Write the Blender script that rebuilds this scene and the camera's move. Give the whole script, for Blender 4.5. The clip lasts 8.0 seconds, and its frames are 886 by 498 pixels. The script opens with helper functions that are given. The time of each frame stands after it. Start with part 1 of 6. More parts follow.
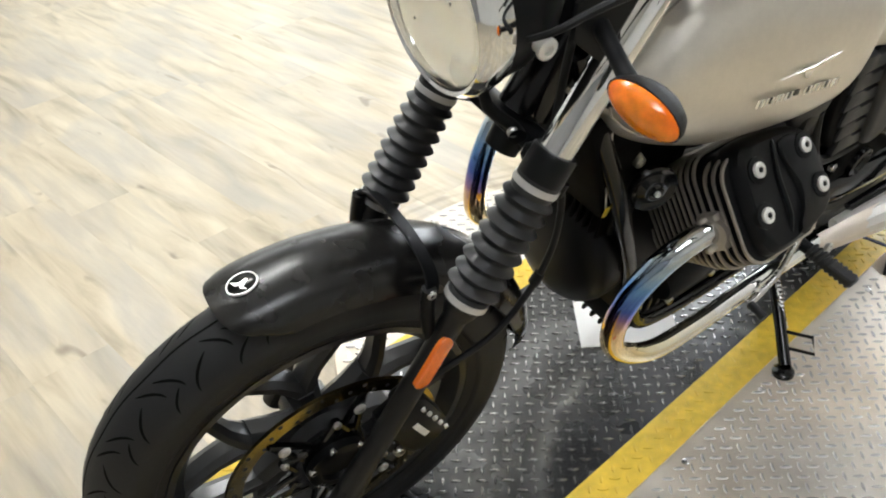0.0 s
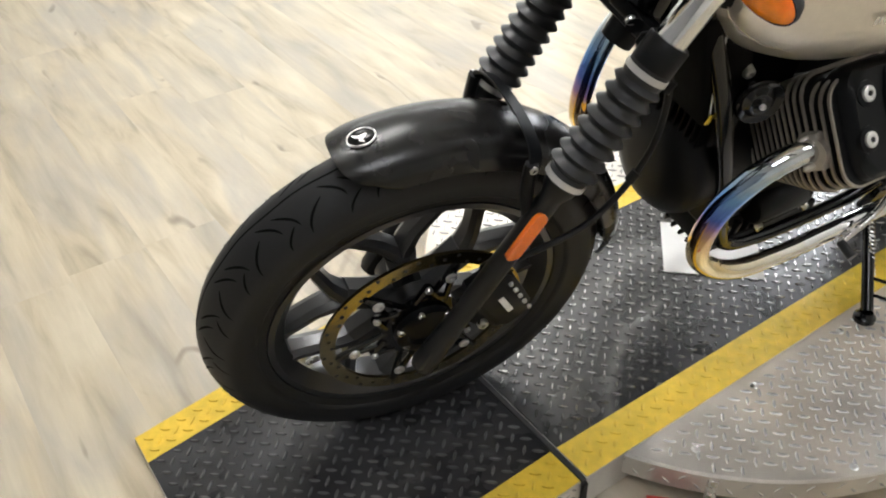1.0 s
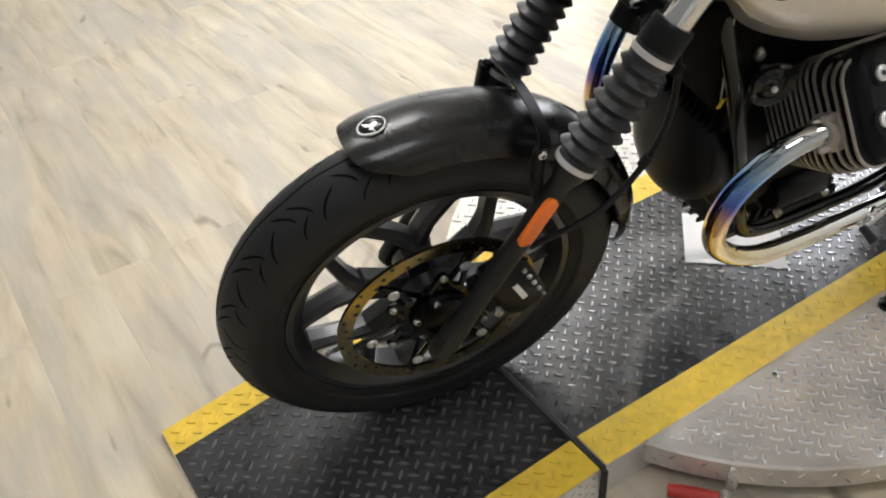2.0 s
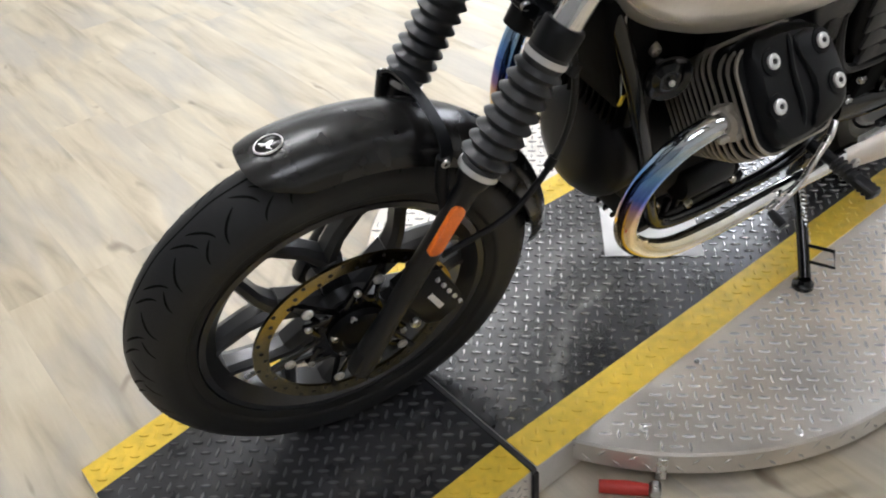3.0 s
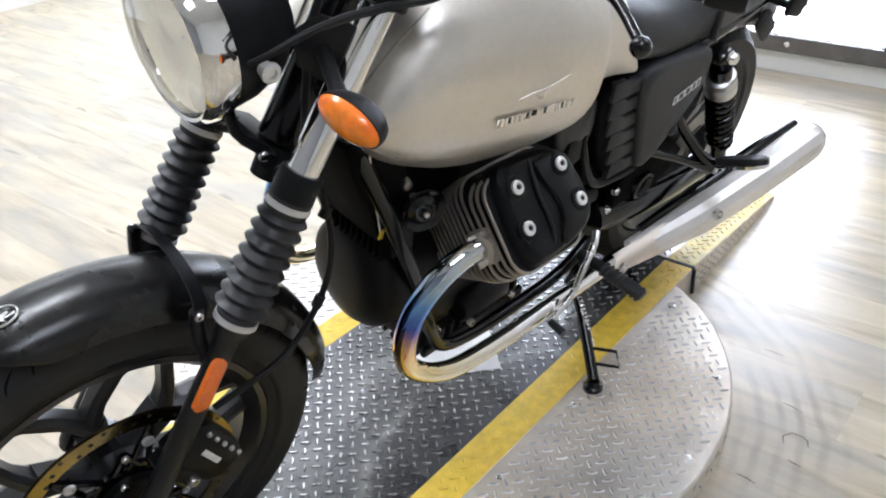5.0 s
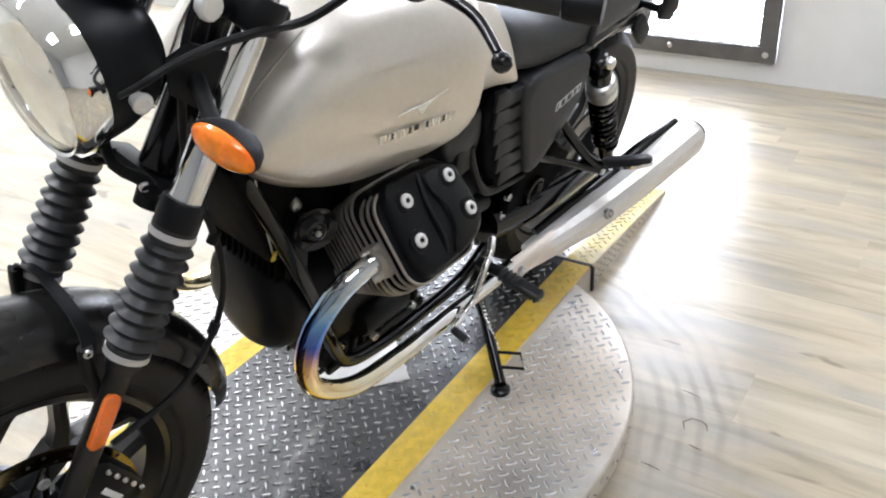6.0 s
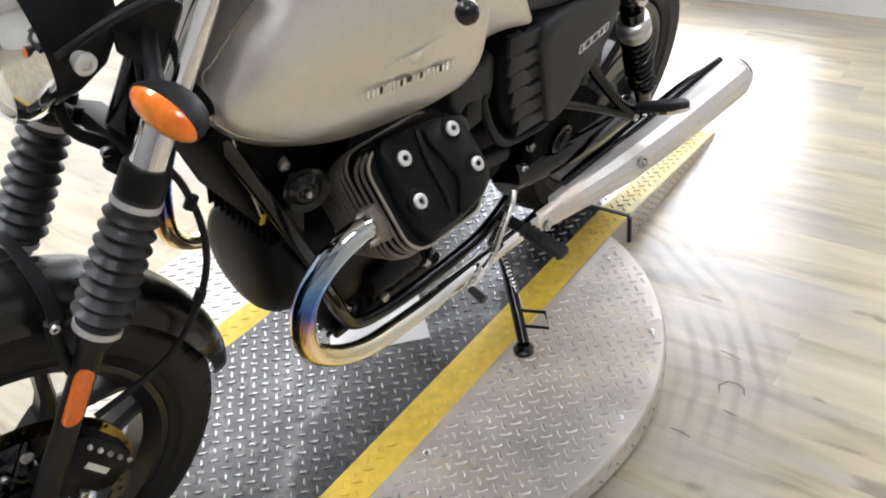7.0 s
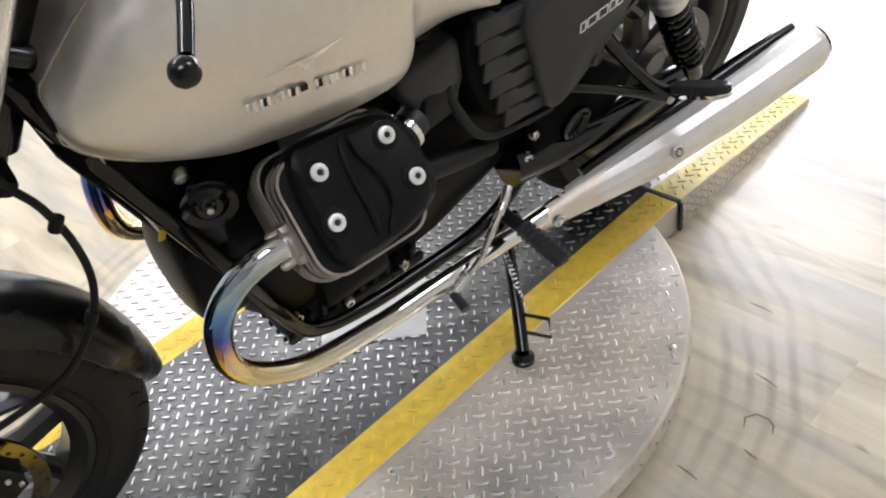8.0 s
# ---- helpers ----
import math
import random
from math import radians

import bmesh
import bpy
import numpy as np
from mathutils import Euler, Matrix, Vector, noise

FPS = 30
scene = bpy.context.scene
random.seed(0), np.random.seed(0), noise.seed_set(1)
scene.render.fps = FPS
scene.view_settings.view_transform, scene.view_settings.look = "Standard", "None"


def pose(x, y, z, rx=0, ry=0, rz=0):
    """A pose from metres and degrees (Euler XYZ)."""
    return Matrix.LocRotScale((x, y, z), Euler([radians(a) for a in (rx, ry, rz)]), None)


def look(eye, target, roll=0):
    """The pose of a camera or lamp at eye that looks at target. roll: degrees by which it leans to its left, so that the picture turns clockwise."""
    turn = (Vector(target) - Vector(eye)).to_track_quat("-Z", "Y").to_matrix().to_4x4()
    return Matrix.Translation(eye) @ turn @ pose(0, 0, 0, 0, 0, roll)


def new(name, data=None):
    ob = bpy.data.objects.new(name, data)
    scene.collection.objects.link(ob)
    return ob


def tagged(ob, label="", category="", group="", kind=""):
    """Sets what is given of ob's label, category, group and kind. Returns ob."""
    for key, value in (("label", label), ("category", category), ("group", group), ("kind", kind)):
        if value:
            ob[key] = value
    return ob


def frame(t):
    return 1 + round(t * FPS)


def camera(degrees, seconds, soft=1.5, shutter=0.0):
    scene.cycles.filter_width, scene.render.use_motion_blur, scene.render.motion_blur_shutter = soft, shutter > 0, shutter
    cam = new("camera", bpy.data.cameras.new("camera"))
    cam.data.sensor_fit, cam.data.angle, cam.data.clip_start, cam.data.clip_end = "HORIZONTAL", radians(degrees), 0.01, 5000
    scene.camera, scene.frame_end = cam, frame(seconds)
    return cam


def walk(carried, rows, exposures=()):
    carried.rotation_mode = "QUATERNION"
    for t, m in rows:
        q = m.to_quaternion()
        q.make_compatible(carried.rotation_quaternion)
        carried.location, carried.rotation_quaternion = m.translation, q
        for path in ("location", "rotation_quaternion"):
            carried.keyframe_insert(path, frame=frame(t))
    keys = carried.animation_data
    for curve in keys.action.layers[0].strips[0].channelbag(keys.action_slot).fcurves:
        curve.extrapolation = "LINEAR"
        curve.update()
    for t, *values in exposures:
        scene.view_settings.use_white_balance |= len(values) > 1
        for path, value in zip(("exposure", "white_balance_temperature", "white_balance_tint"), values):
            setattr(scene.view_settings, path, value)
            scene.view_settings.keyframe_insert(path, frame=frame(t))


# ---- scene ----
cam = camera(54.0, 8.0, soft=2.0)
PATH = [
    (0, (-1.213, -0.832, 1.195), (-0.129, 0.407, 0.06), -3.9),
    (0.2, (-1.257, -0.844, 1.191), (-0.223, 0.43, 0.048), -2.1),
    (0.5, (-1.292, -0.869, 1.179), (-0.332, 0.444, 0.015), -2.2),
    (0.7, (-1.304, -0.87, 1.167), (-0.347, 0.429, -0.016), -1.6),
    (1, (-1.305, -0.905, 1.157), (-0.41, 0.406, -0.06), -1.2),
    (1.2, (-1.312, -0.901, 1.145), (-0.429, 0.4, -0.091), -0.7),
    (2.3, (-1.292, -0.95, 1.144), (-0.461, 0.421, -0.052), -4.6),
    (2.5, (-1.289, -0.935, 1.152), (-0.428, 0.405, -0.058), -4.3),
    (2.7, (-1.275, -0.935, 1.14), (-0.361, 0.358, -0.082), -3.9),
    (3, (-1.254, -0.946, 1.143), (-0.303, 0.332, -0.066), -4.6),
    (3.2, (-1.247, -0.942, 1.146), (-0.241, 0.317, -0.038), -3.4),
    (3.5, (-1.229, -0.956, 1.149), (-0.147, 0.261, -0.012), -3.1),
    (3.7, (-1.221, -0.956, 1.144), (-0.072, 0.216, 0.001), -1.7),
    (4, (-1.206, -0.978, 1.159), (0.056, 0.168, 0.113), -0.3),
    (4.2, (-1.19, -0.989, 1.158), (0.098, 0.116, 0.1), -0.5),
    (4.5, (-1.181, -0.999, 1.157), (0.132, 0.086, 0.108), -1.7),
    (4.7, (-1.176, -1.005, 1.161), (0.13, 0.103, 0.129), -2.8),
    (5.8, (-1.156, -1.031, 1.174), (0.223, 0.035, 0.193), -4.3),
    (6, (-1.158, -1.044, 1.178), (0.277, -0.076, 0.176), -3.8),
    (6.2, (-1.153, -1.052, 1.175), (0.316, -0.13, 0.179), -2.9),
    (6.5, (-1.143, -1.056, 1.177), (0.26, -0.041, 0.176), -5.2),
    (6.7, (-1.108, -1.052, 1.164), (0.245, -0.04, 0.093), -5.6),
    (7, (-1.028, -1.061, 1.155), (0.256, -0.009, 0.039), -6.8),
    (7.2, (-0.949, -1.07, 1.145), (0.271, 0.049, 0.023), -7.3),
    (7.5, (-0.815, -1.102, 1.142), (0.383, 0.041, 0.02), -2.5),
    (7.7, (-0.755, -1.119, 1.136), (0.374, 0.027, -0.053), -5.2),
    (8, (-0.678, -1.126, 1.133), (0.298, 0.115, -0.095), -11.2),
]
walk(cam, [(t, look(eye, target, roll)) for t, eye, target, roll in PATH], ((0, 0.18, 6250, 10), (1, 0.14, 6350, 12), (2.5, 0.03, 6200, 14), (3.5, 0.05, 5900, 14), (4.5, 0.15, 5700, 14), (6, 0.33, 5900, 14), (8, 0.25, 6100, 15)))

# ---- light ----
world = bpy.data.worlds.new("world")
scene.world = world
world.use_nodes = True
world.node_tree.nodes["Background"].inputs[0].default_value = (0.9, 0.95, 1.0, 1)
world.node_tree.nodes["Background"].inputs[1].default_value = 0.10

FLOOR = -0.075          # shop floor; the turntable's deck is z = 0


# ---- materials ----
def material(name, color, rough=0.5, metal=0.0, vary=0.12, scale=30.0, bump=0.0, bump_scale=200.0, stretch=(1, 1, 1), coat=0.0, rough_vary=0.1, large=None, space="Object", each=0.0, spec=0.5):
    """Principled material with variation of colour and gloss at two scales and fine relief. large: a second colour in broad patches."""
    m = bpy.data.materials.new(name)
    m.use_nodes = True
    nt = m.node_tree
    n, ln = nt.nodes, nt.links
    p = n["Principled BSDF"]
    p.inputs["Metallic"].default_value = metal
    p.inputs["Coat Weight"].default_value = coat
    p.inputs["Specular IOR Level"].default_value = spec
    p.inputs["Coat Roughness"].default_value = 0.08
    tc = n.new("ShaderNodeTexCoord")
    mp = n.new("ShaderNodeMapping")
    mp.inputs["Scale"].default_value = stretch
    ln.new(tc.outputs[space], mp.inputs["Vector"])
    fine = n.new("ShaderNodeTexNoise")
    fine.inputs["Scale"].default_value = scale
    fine.inputs["Detail"].default_value = 5
    broad = n.new("ShaderNodeTexNoise")
    broad.inputs["Scale"].default_value = scale / 7
    broad.inputs["Detail"].default_value = 3
    for t in (fine, broad):
        ln.new(mp.outputs[0], t.inputs["Vector"])
    add = n.new("ShaderNodeMath")
    add.operation = "ADD"
    ln.new(fine.outputs[0], add.inputs[0])
    ln.new(broad.outputs[0], add.inputs[1])
    r = n.new("ShaderNodeMapRange")
    ln.new(add.outputs[0], r.inputs[0])
    r.inputs[1].default_value, r.inputs[2].default_value = 0.7, 1.3
    r.inputs[3].default_value, r.inputs[4].default_value = 1 - vary, 1 + vary
    base = n.new("ShaderNodeMix")
    base.data_type = "RGBA"
    base.inputs[6].default_value = (*color, 1)
    base.inputs[7].default_value = (*(large or color), 1)
    lr = n.new("ShaderNodeMapRange")
    lr.inputs[1].default_value, lr.inputs[2].default_value = 0.42, 0.62
    ln.new(broad.outputs[0], lr.inputs[0])
    ln.new(lr.outputs[0], base.inputs[0])
    hsv = n.new("ShaderNodeHueSaturation")
    ln.new(base.outputs[2], hsv.inputs["Color"])
    value = r.outputs[0]
    if each:
        oi = n.new("ShaderNodeObjectInfo")
        er = n.new("ShaderNodeMapRange")
        er.inputs[3].default_value, er.inputs[4].default_value = 1 - each, 1 + each
        ln.new(oi.outputs["Random"], er.inputs[0])
        mul = n.new("ShaderNodeMath")
        mul.operation = "MULTIPLY"
        ln.new(r.outputs[0], mul.inputs[0])
        ln.new(er.outputs[0], mul.inputs[1])
        value = mul.outputs[0]
    ln.new(value, hsv.inputs["Value"])
    ln.new(hsv.outputs[0], p.inputs["Base Color"])
    rr = n.new("ShaderNodeMapRange")
    ln.new(add.outputs[0], rr.inputs[0])
    rr.inputs[1].default_value, rr.inputs[2].default_value = 0.7, 1.3
    rr.inputs[3].default_value, rr.inputs[4].default_value = max(0.02, rough - rough_vary * rough), min(1, rough + rough_vary * rough)
    ln.new(rr.outputs[0], p.inputs["Roughness"])
    if bump:
        bn = n.new("ShaderNodeTexNoise")
        bn.inputs["Scale"].default_value = bump_scale
        bn.inputs["Detail"].default_value = 4
        ln.new(mp.outputs[0], bn.inputs["Vector"])
        b = n.new("ShaderNodeBump")
        b.inputs["Strength"].default_value = bump
        b.inputs["Distance"].default_value = 0.001
        ln.new(bn.outputs[0], b.inputs["Height"])
        ln.new(b.outputs[0], p.inputs["Normal"])
    return m


def glow(name, color, strength):
    m = bpy.data.materials.new(name)
    m.use_nodes = True
    p = m.node_tree.nodes["Principled BSDF"]
    p.inputs["Base Color"].default_value = (0.8, 0.8, 0.8, 1)
    p.inputs["Emission Color"].default_value = (*color, 1)
    p.inputs["Emission Strength"].default_value = strength
    return m


def clear(name, color, rough=0.03, ior=1.45):
    m = bpy.data.materials.new(name)
    m.use_nodes = True
    p = m.node_tree.nodes["Principled BSDF"]
    p.inputs["Base Color"].default_value = (*color, 1)
    p.inputs["Roughness"].default_value = rough
    p.inputs["Transmission Weight"].default_value = 1.0
    p.inputs["IOR"].default_value = ior
    return m


def wood_plank():
    """Limed oak vinyl plank: long streaks, grey washes and knots along Y."""
    m = bpy.data.materials.new("limed_oak")
    m.use_nodes = True
    nt = m.node_tree
    n, ln = nt.nodes, nt.links
    p = n["Principled BSDF"]
    tc, oi = n.new("ShaderNodeTexCoord"), n.new("ShaderNodeObjectInfo")
    shift = n.new("ShaderNodeVectorMath")
    shift.operation = "MULTIPLY_ADD"
    ln.new(oi.outputs["Random"], shift.inputs[0])
    shift.inputs[1].default_value = (17.0, 31.0, 9.0)
    ln.new(tc.outputs["Object"], shift.inputs[2])

    def grain(sx, sy, scale, detail):
        mp = n.new("ShaderNodeMapping")
        mp.inputs["Scale"].default_value = (sx, sy, 1)
        ln.new(shift.outputs[0], mp.inputs["Vector"])
        t = n.new("ShaderNodeTexNoise")
        t.inputs["Scale"].default_value, t.inputs["Detail"].default_value = scale, detail
        t.inputs["Distortion"].default_value = 0.6
        ln.new(mp.outputs[0], t.inputs["Vector"])
        return t
    g1, g2, g3, g4 = grain(6.5, 0.9, 2.8, 5), grain(3.0, 0.9, 2.2, 5), grain(26, 1.6, 6, 4), grain(1.6, 0.55, 9.0, 2)
    ramp = n.new("ShaderNodeValToRGB")
    cr = ramp.color_ramp
    cr.elements[0].position, cr.elements[0].color = 0.28, (0.36, 0.30, 0.205, 1)
    cr.elements[1].position, cr.elements[1].color = 0.70, (0.70, 0.615, 0.46, 1)
    e = cr.elements.new(0.46)
    e.color = (0.56, 0.475, 0.335, 1)
    ln.new(g1.outputs[0], ramp.inputs[0])
    grey = n.new("ShaderNodeMix")
    grey.data_type = "RGBA"
    grey.inputs[7].default_value = (0.44, 0.41, 0.36, 1)
    mr = n.new("ShaderNodeMapRange")
    mr.inputs[1].default_value, mr.inputs[2].default_value, mr.inputs[4].default_value = 0.44, 0.64, 0.70
    ln.new(g2.outputs[0], mr.inputs[0])
    ln.new(mr.outputs[0], grey.inputs[0])
    ln.new(ramp.outputs[0], grey.inputs[6])
    hsv = n.new("ShaderNodeHueSaturation")
    fine = n.new("ShaderNodeMapRange")
    fine.inputs[3].default_value, fine.inputs[4].default_value = 0.88, 1.02
    ln.new(g3.outputs[0], fine.inputs[0])
    each = n.new("ShaderNodeMapRange")
    each.inputs[3].default_value, each.inputs[4].default_value = 0.85, 0.98
    ln.new(oi.outputs["Random"], each.inputs[0])
    mul = n.new("ShaderNodeMath")
    mul.operation = "MULTIPLY"
    ln.new(fine.outputs[0], mul.inputs[0])
    ln.new(each.outputs[0], mul.inputs[1])
    ln.new(mul.outputs[0], hsv.inputs["Value"])
    # knots: small dark brown spots, drawn out along the grain
    knot = n.new("ShaderNodeMix")
    knot.data_type = "RGBA"
    knot.inputs[7].default_value = (0.20, 0.15, 0.105, 1)
    kr = n.new("ShaderNodeMapRange")
    kr.interpolation_type = "SMOOTHSTEP"
    kr.inputs[1].default_value, kr.inputs[2].default_value, kr.inputs[4].default_value = 0.68, 0.80, 0.75
    ln.new(g4.outputs[0], kr.inputs[0])
    ln.new(kr.outputs[0], knot.inputs[0])
    ln.new(grey.outputs[2], knot.inputs[6])
    ln.new(knot.outputs[2], hsv.inputs["Color"])
    # tyre scuffs, dirt and painted shade: broken rings round the turntable's middle
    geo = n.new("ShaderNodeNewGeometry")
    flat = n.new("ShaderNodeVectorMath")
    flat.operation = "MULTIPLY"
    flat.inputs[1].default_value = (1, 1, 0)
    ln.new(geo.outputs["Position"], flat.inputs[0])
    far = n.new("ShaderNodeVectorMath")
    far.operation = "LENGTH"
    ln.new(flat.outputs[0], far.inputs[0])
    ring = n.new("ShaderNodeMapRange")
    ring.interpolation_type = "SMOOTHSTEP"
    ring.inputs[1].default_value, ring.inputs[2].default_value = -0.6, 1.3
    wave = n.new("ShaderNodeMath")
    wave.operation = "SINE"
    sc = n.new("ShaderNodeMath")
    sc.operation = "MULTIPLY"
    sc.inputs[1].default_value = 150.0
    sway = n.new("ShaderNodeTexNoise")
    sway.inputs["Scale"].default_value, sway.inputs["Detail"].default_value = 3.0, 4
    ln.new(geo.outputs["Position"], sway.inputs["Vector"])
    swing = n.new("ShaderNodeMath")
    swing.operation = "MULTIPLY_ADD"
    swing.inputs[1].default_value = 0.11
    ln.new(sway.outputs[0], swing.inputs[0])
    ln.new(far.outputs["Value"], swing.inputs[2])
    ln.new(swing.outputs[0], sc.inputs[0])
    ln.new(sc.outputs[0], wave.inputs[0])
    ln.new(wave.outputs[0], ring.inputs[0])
    dirt_shade_band = n.new("ShaderNodeMapRange")
    dirt_shade_band.interpolation_type = "SMOOTHSTEP"
    dirt_shade_band.inputs[1].default_value, dirt_shade_band.inputs[2].default_value = 0.16, 0.04
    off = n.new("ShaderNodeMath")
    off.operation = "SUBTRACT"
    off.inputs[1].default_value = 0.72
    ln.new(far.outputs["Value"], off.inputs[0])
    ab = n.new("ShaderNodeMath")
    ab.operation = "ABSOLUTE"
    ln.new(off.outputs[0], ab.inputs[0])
    ln.new(ab.outputs[0], dirt_shade_band.inputs[0])
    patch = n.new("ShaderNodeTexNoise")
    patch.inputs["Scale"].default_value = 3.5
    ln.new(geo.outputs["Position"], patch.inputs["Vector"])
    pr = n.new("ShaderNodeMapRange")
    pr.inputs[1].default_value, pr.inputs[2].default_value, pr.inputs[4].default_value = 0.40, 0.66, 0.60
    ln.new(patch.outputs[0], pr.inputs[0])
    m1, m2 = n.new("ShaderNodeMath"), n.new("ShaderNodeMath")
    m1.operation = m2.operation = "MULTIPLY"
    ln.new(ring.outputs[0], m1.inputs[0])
    ln.new(dirt_shade_band.outputs[0], m1.inputs[1])
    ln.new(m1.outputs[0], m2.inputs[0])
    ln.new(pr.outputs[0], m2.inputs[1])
    # this brown stands for floor dirt and the deck's shade together
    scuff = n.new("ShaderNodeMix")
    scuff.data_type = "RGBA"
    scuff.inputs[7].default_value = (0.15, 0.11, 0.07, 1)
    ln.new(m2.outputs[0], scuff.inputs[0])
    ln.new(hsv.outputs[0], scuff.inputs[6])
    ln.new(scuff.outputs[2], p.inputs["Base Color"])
    rg = n.new("ShaderNodeMapRange")
    rg.inputs[3].default_value, rg.inputs[4].default_value = 0.22, 0.42
    ln.new(g2.outputs[0], rg.inputs[0])
    ln.new(rg.outputs[0], p.inputs["Roughness"])
    b = n.new("ShaderNodeBump")
    b.inputs["Strength"].default_value, b.inputs["Distance"].default_value = 0.15, 0.001
    ln.new(g3.outputs[0], b.inputs["Height"])
    ln.new(b.outputs[0], p.inputs["Normal"])
    return m


def blued_chrome():
    """Chrome header pipe with heat colours that run straw, violet and blue towards the port, by height."""
    m = bpy.data.materials.new("heat_blued_chrome")
    m.use_nodes = True
    nt = m.node_tree
    n, ln = nt.nodes, nt.links
    p = n["Principled BSDF"]
    p.inputs["Metallic"].default_value = 1.0
    p.inputs["Roughness"].default_value = 0.05
    tc = n.new("ShaderNodeTexCoord")
    sep = n.new("ShaderNodeSeparateXYZ")
    ln.new(tc.outputs["Object"], sep.inputs[0])
    noise_ = n.new("ShaderNodeTexNoise")
    noise_.inputs["Scale"].default_value = 25
    ln.new(tc.outputs["Object"], noise_.inputs["Vector"])
    mad = n.new("ShaderNodeMath")
    mad.operation = "MULTIPLY_ADD"
    mad.inputs[1].default_value = 0.05
    ln.new(noise_.outputs[0], mad.inputs[0])
    ln.new(sep.outputs["Z"], mad.inputs[2])
    mr = n.new("ShaderNodeMapRange")
    mr.inputs[1].default_value, mr.inputs[2].default_value = 0.30, 0.62
    ln.new(mad.outputs[0], mr.inputs[0])
    ramp = n.new("ShaderNodeValToRGB")
    cr = ramp.color_ramp
    cr.elements[0].position, cr.elements[0].color = 0.05, (0.85, 0.84, 0.80, 1)
    cr.elements[1].position, cr.elements[1].color = 0.99, (0.66, 0.68, 0.70, 1)
    for pos, c in ((0.16, (0.86, 0.78, 0.55)), (0.34, (0.82, 0.64, 0.30)), (0.50, (0.72, 0.48, 0.24)), (0.59, (0.30, 0.18, 0.36)), (0.67, (0.07, 0.13, 0.48)), (0.80, (0.16, 0.33, 0.64)), (0.90, (0.42, 0.53, 0.64))):
        e = cr.elements.new(pos)
        e.color = (*c, 1)
    ln.new(mr.outputs[0], ramp.inputs[0])
    ln.new(ramp.outputs[0], p.inputs["Base Color"])
    return m


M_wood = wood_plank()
M_sub = material("floor_screed", (0.10, 0.085, 0.07), 0.8)
M_wall = material("white_wall_paint", (0.82, 0.82, 0.80), 0.6, vary=0.03, scale=8, bump=0.1, bump_scale=300)
M_back = material("grey_unseen_wall", (0.30, 0.30, 0.305), 0.6, vary=0.05, scale=6, bump=0.1, bump_scale=300)
M_side_wall = material("pale_wall_paint", (0.74, 0.74, 0.72), 0.6, vary=0.05, scale=6, bump=0.1, bump_scale=300)
M_ceil = material("ceiling_white", (0.75, 0.75, 0.73), 0.8, vary=0.04, scale=6)
M_alu = material("checker_plate_aluminium", (0.66, 0.64, 0.605), 0.38, 0.55, 0.26, 9, 0.3, 160, rough_vary=0.35, large=(0.58, 0.515, 0.43))
M_alu_bump = material("checker_plate_lug", (0.90, 0.885, 0.86), 0.24, 0.6, 0.2, 60)
def lane_plate():
    """Blackened checker plate, with light and shadow cast through the front wheel painted on as arcs."""
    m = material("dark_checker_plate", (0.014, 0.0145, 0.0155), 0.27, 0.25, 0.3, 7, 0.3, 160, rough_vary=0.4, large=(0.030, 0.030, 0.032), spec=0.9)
    n, ln = m.node_tree.nodes, m.node_tree.links
    p = n["Principled BSDF"]
    old = p.inputs["Base Color"].links[0].from_socket
    geo, off, far = n.new("ShaderNodeNewGeometry"), n.new("ShaderNodeVectorMath"), n.new("ShaderNodeVectorMath")
    off.operation, far.operation = "SUBTRACT", "LENGTH"
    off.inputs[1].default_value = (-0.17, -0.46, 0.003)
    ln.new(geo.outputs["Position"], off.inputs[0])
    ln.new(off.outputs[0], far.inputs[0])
    blur = n.new("ShaderNodeTexNoise")
    blur.inputs["Scale"].default_value, blur.inputs["Detail"].default_value = 9.0, 3
    ln.new(geo.outputs["Position"], blur.inputs["Vector"])
    bend = n.new("ShaderNodeMath")
    bend.operation = "MULTIPLY_ADD"
    bend.inputs[1].default_value = 0.05
    ln.new(blur.outputs[0], bend.inputs[0])
    ln.new(far.outputs["Value"], bend.inputs[2])
    # pale and dark steps: light gaps and shadow lines painted across the lane
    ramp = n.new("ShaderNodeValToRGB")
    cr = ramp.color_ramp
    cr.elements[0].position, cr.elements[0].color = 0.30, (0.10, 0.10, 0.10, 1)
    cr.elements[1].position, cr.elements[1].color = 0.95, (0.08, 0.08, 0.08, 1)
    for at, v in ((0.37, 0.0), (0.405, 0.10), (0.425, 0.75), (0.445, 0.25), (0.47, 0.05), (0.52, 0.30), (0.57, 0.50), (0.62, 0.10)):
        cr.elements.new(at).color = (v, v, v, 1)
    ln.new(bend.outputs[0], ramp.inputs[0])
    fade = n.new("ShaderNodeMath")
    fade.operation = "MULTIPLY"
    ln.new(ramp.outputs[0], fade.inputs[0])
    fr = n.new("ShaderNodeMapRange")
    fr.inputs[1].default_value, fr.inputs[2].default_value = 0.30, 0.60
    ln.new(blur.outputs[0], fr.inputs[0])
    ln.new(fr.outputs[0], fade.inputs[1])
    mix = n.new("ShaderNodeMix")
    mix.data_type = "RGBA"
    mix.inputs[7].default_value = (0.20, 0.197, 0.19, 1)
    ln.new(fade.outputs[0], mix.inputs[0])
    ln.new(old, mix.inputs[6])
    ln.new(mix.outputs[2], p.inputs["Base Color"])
    return m


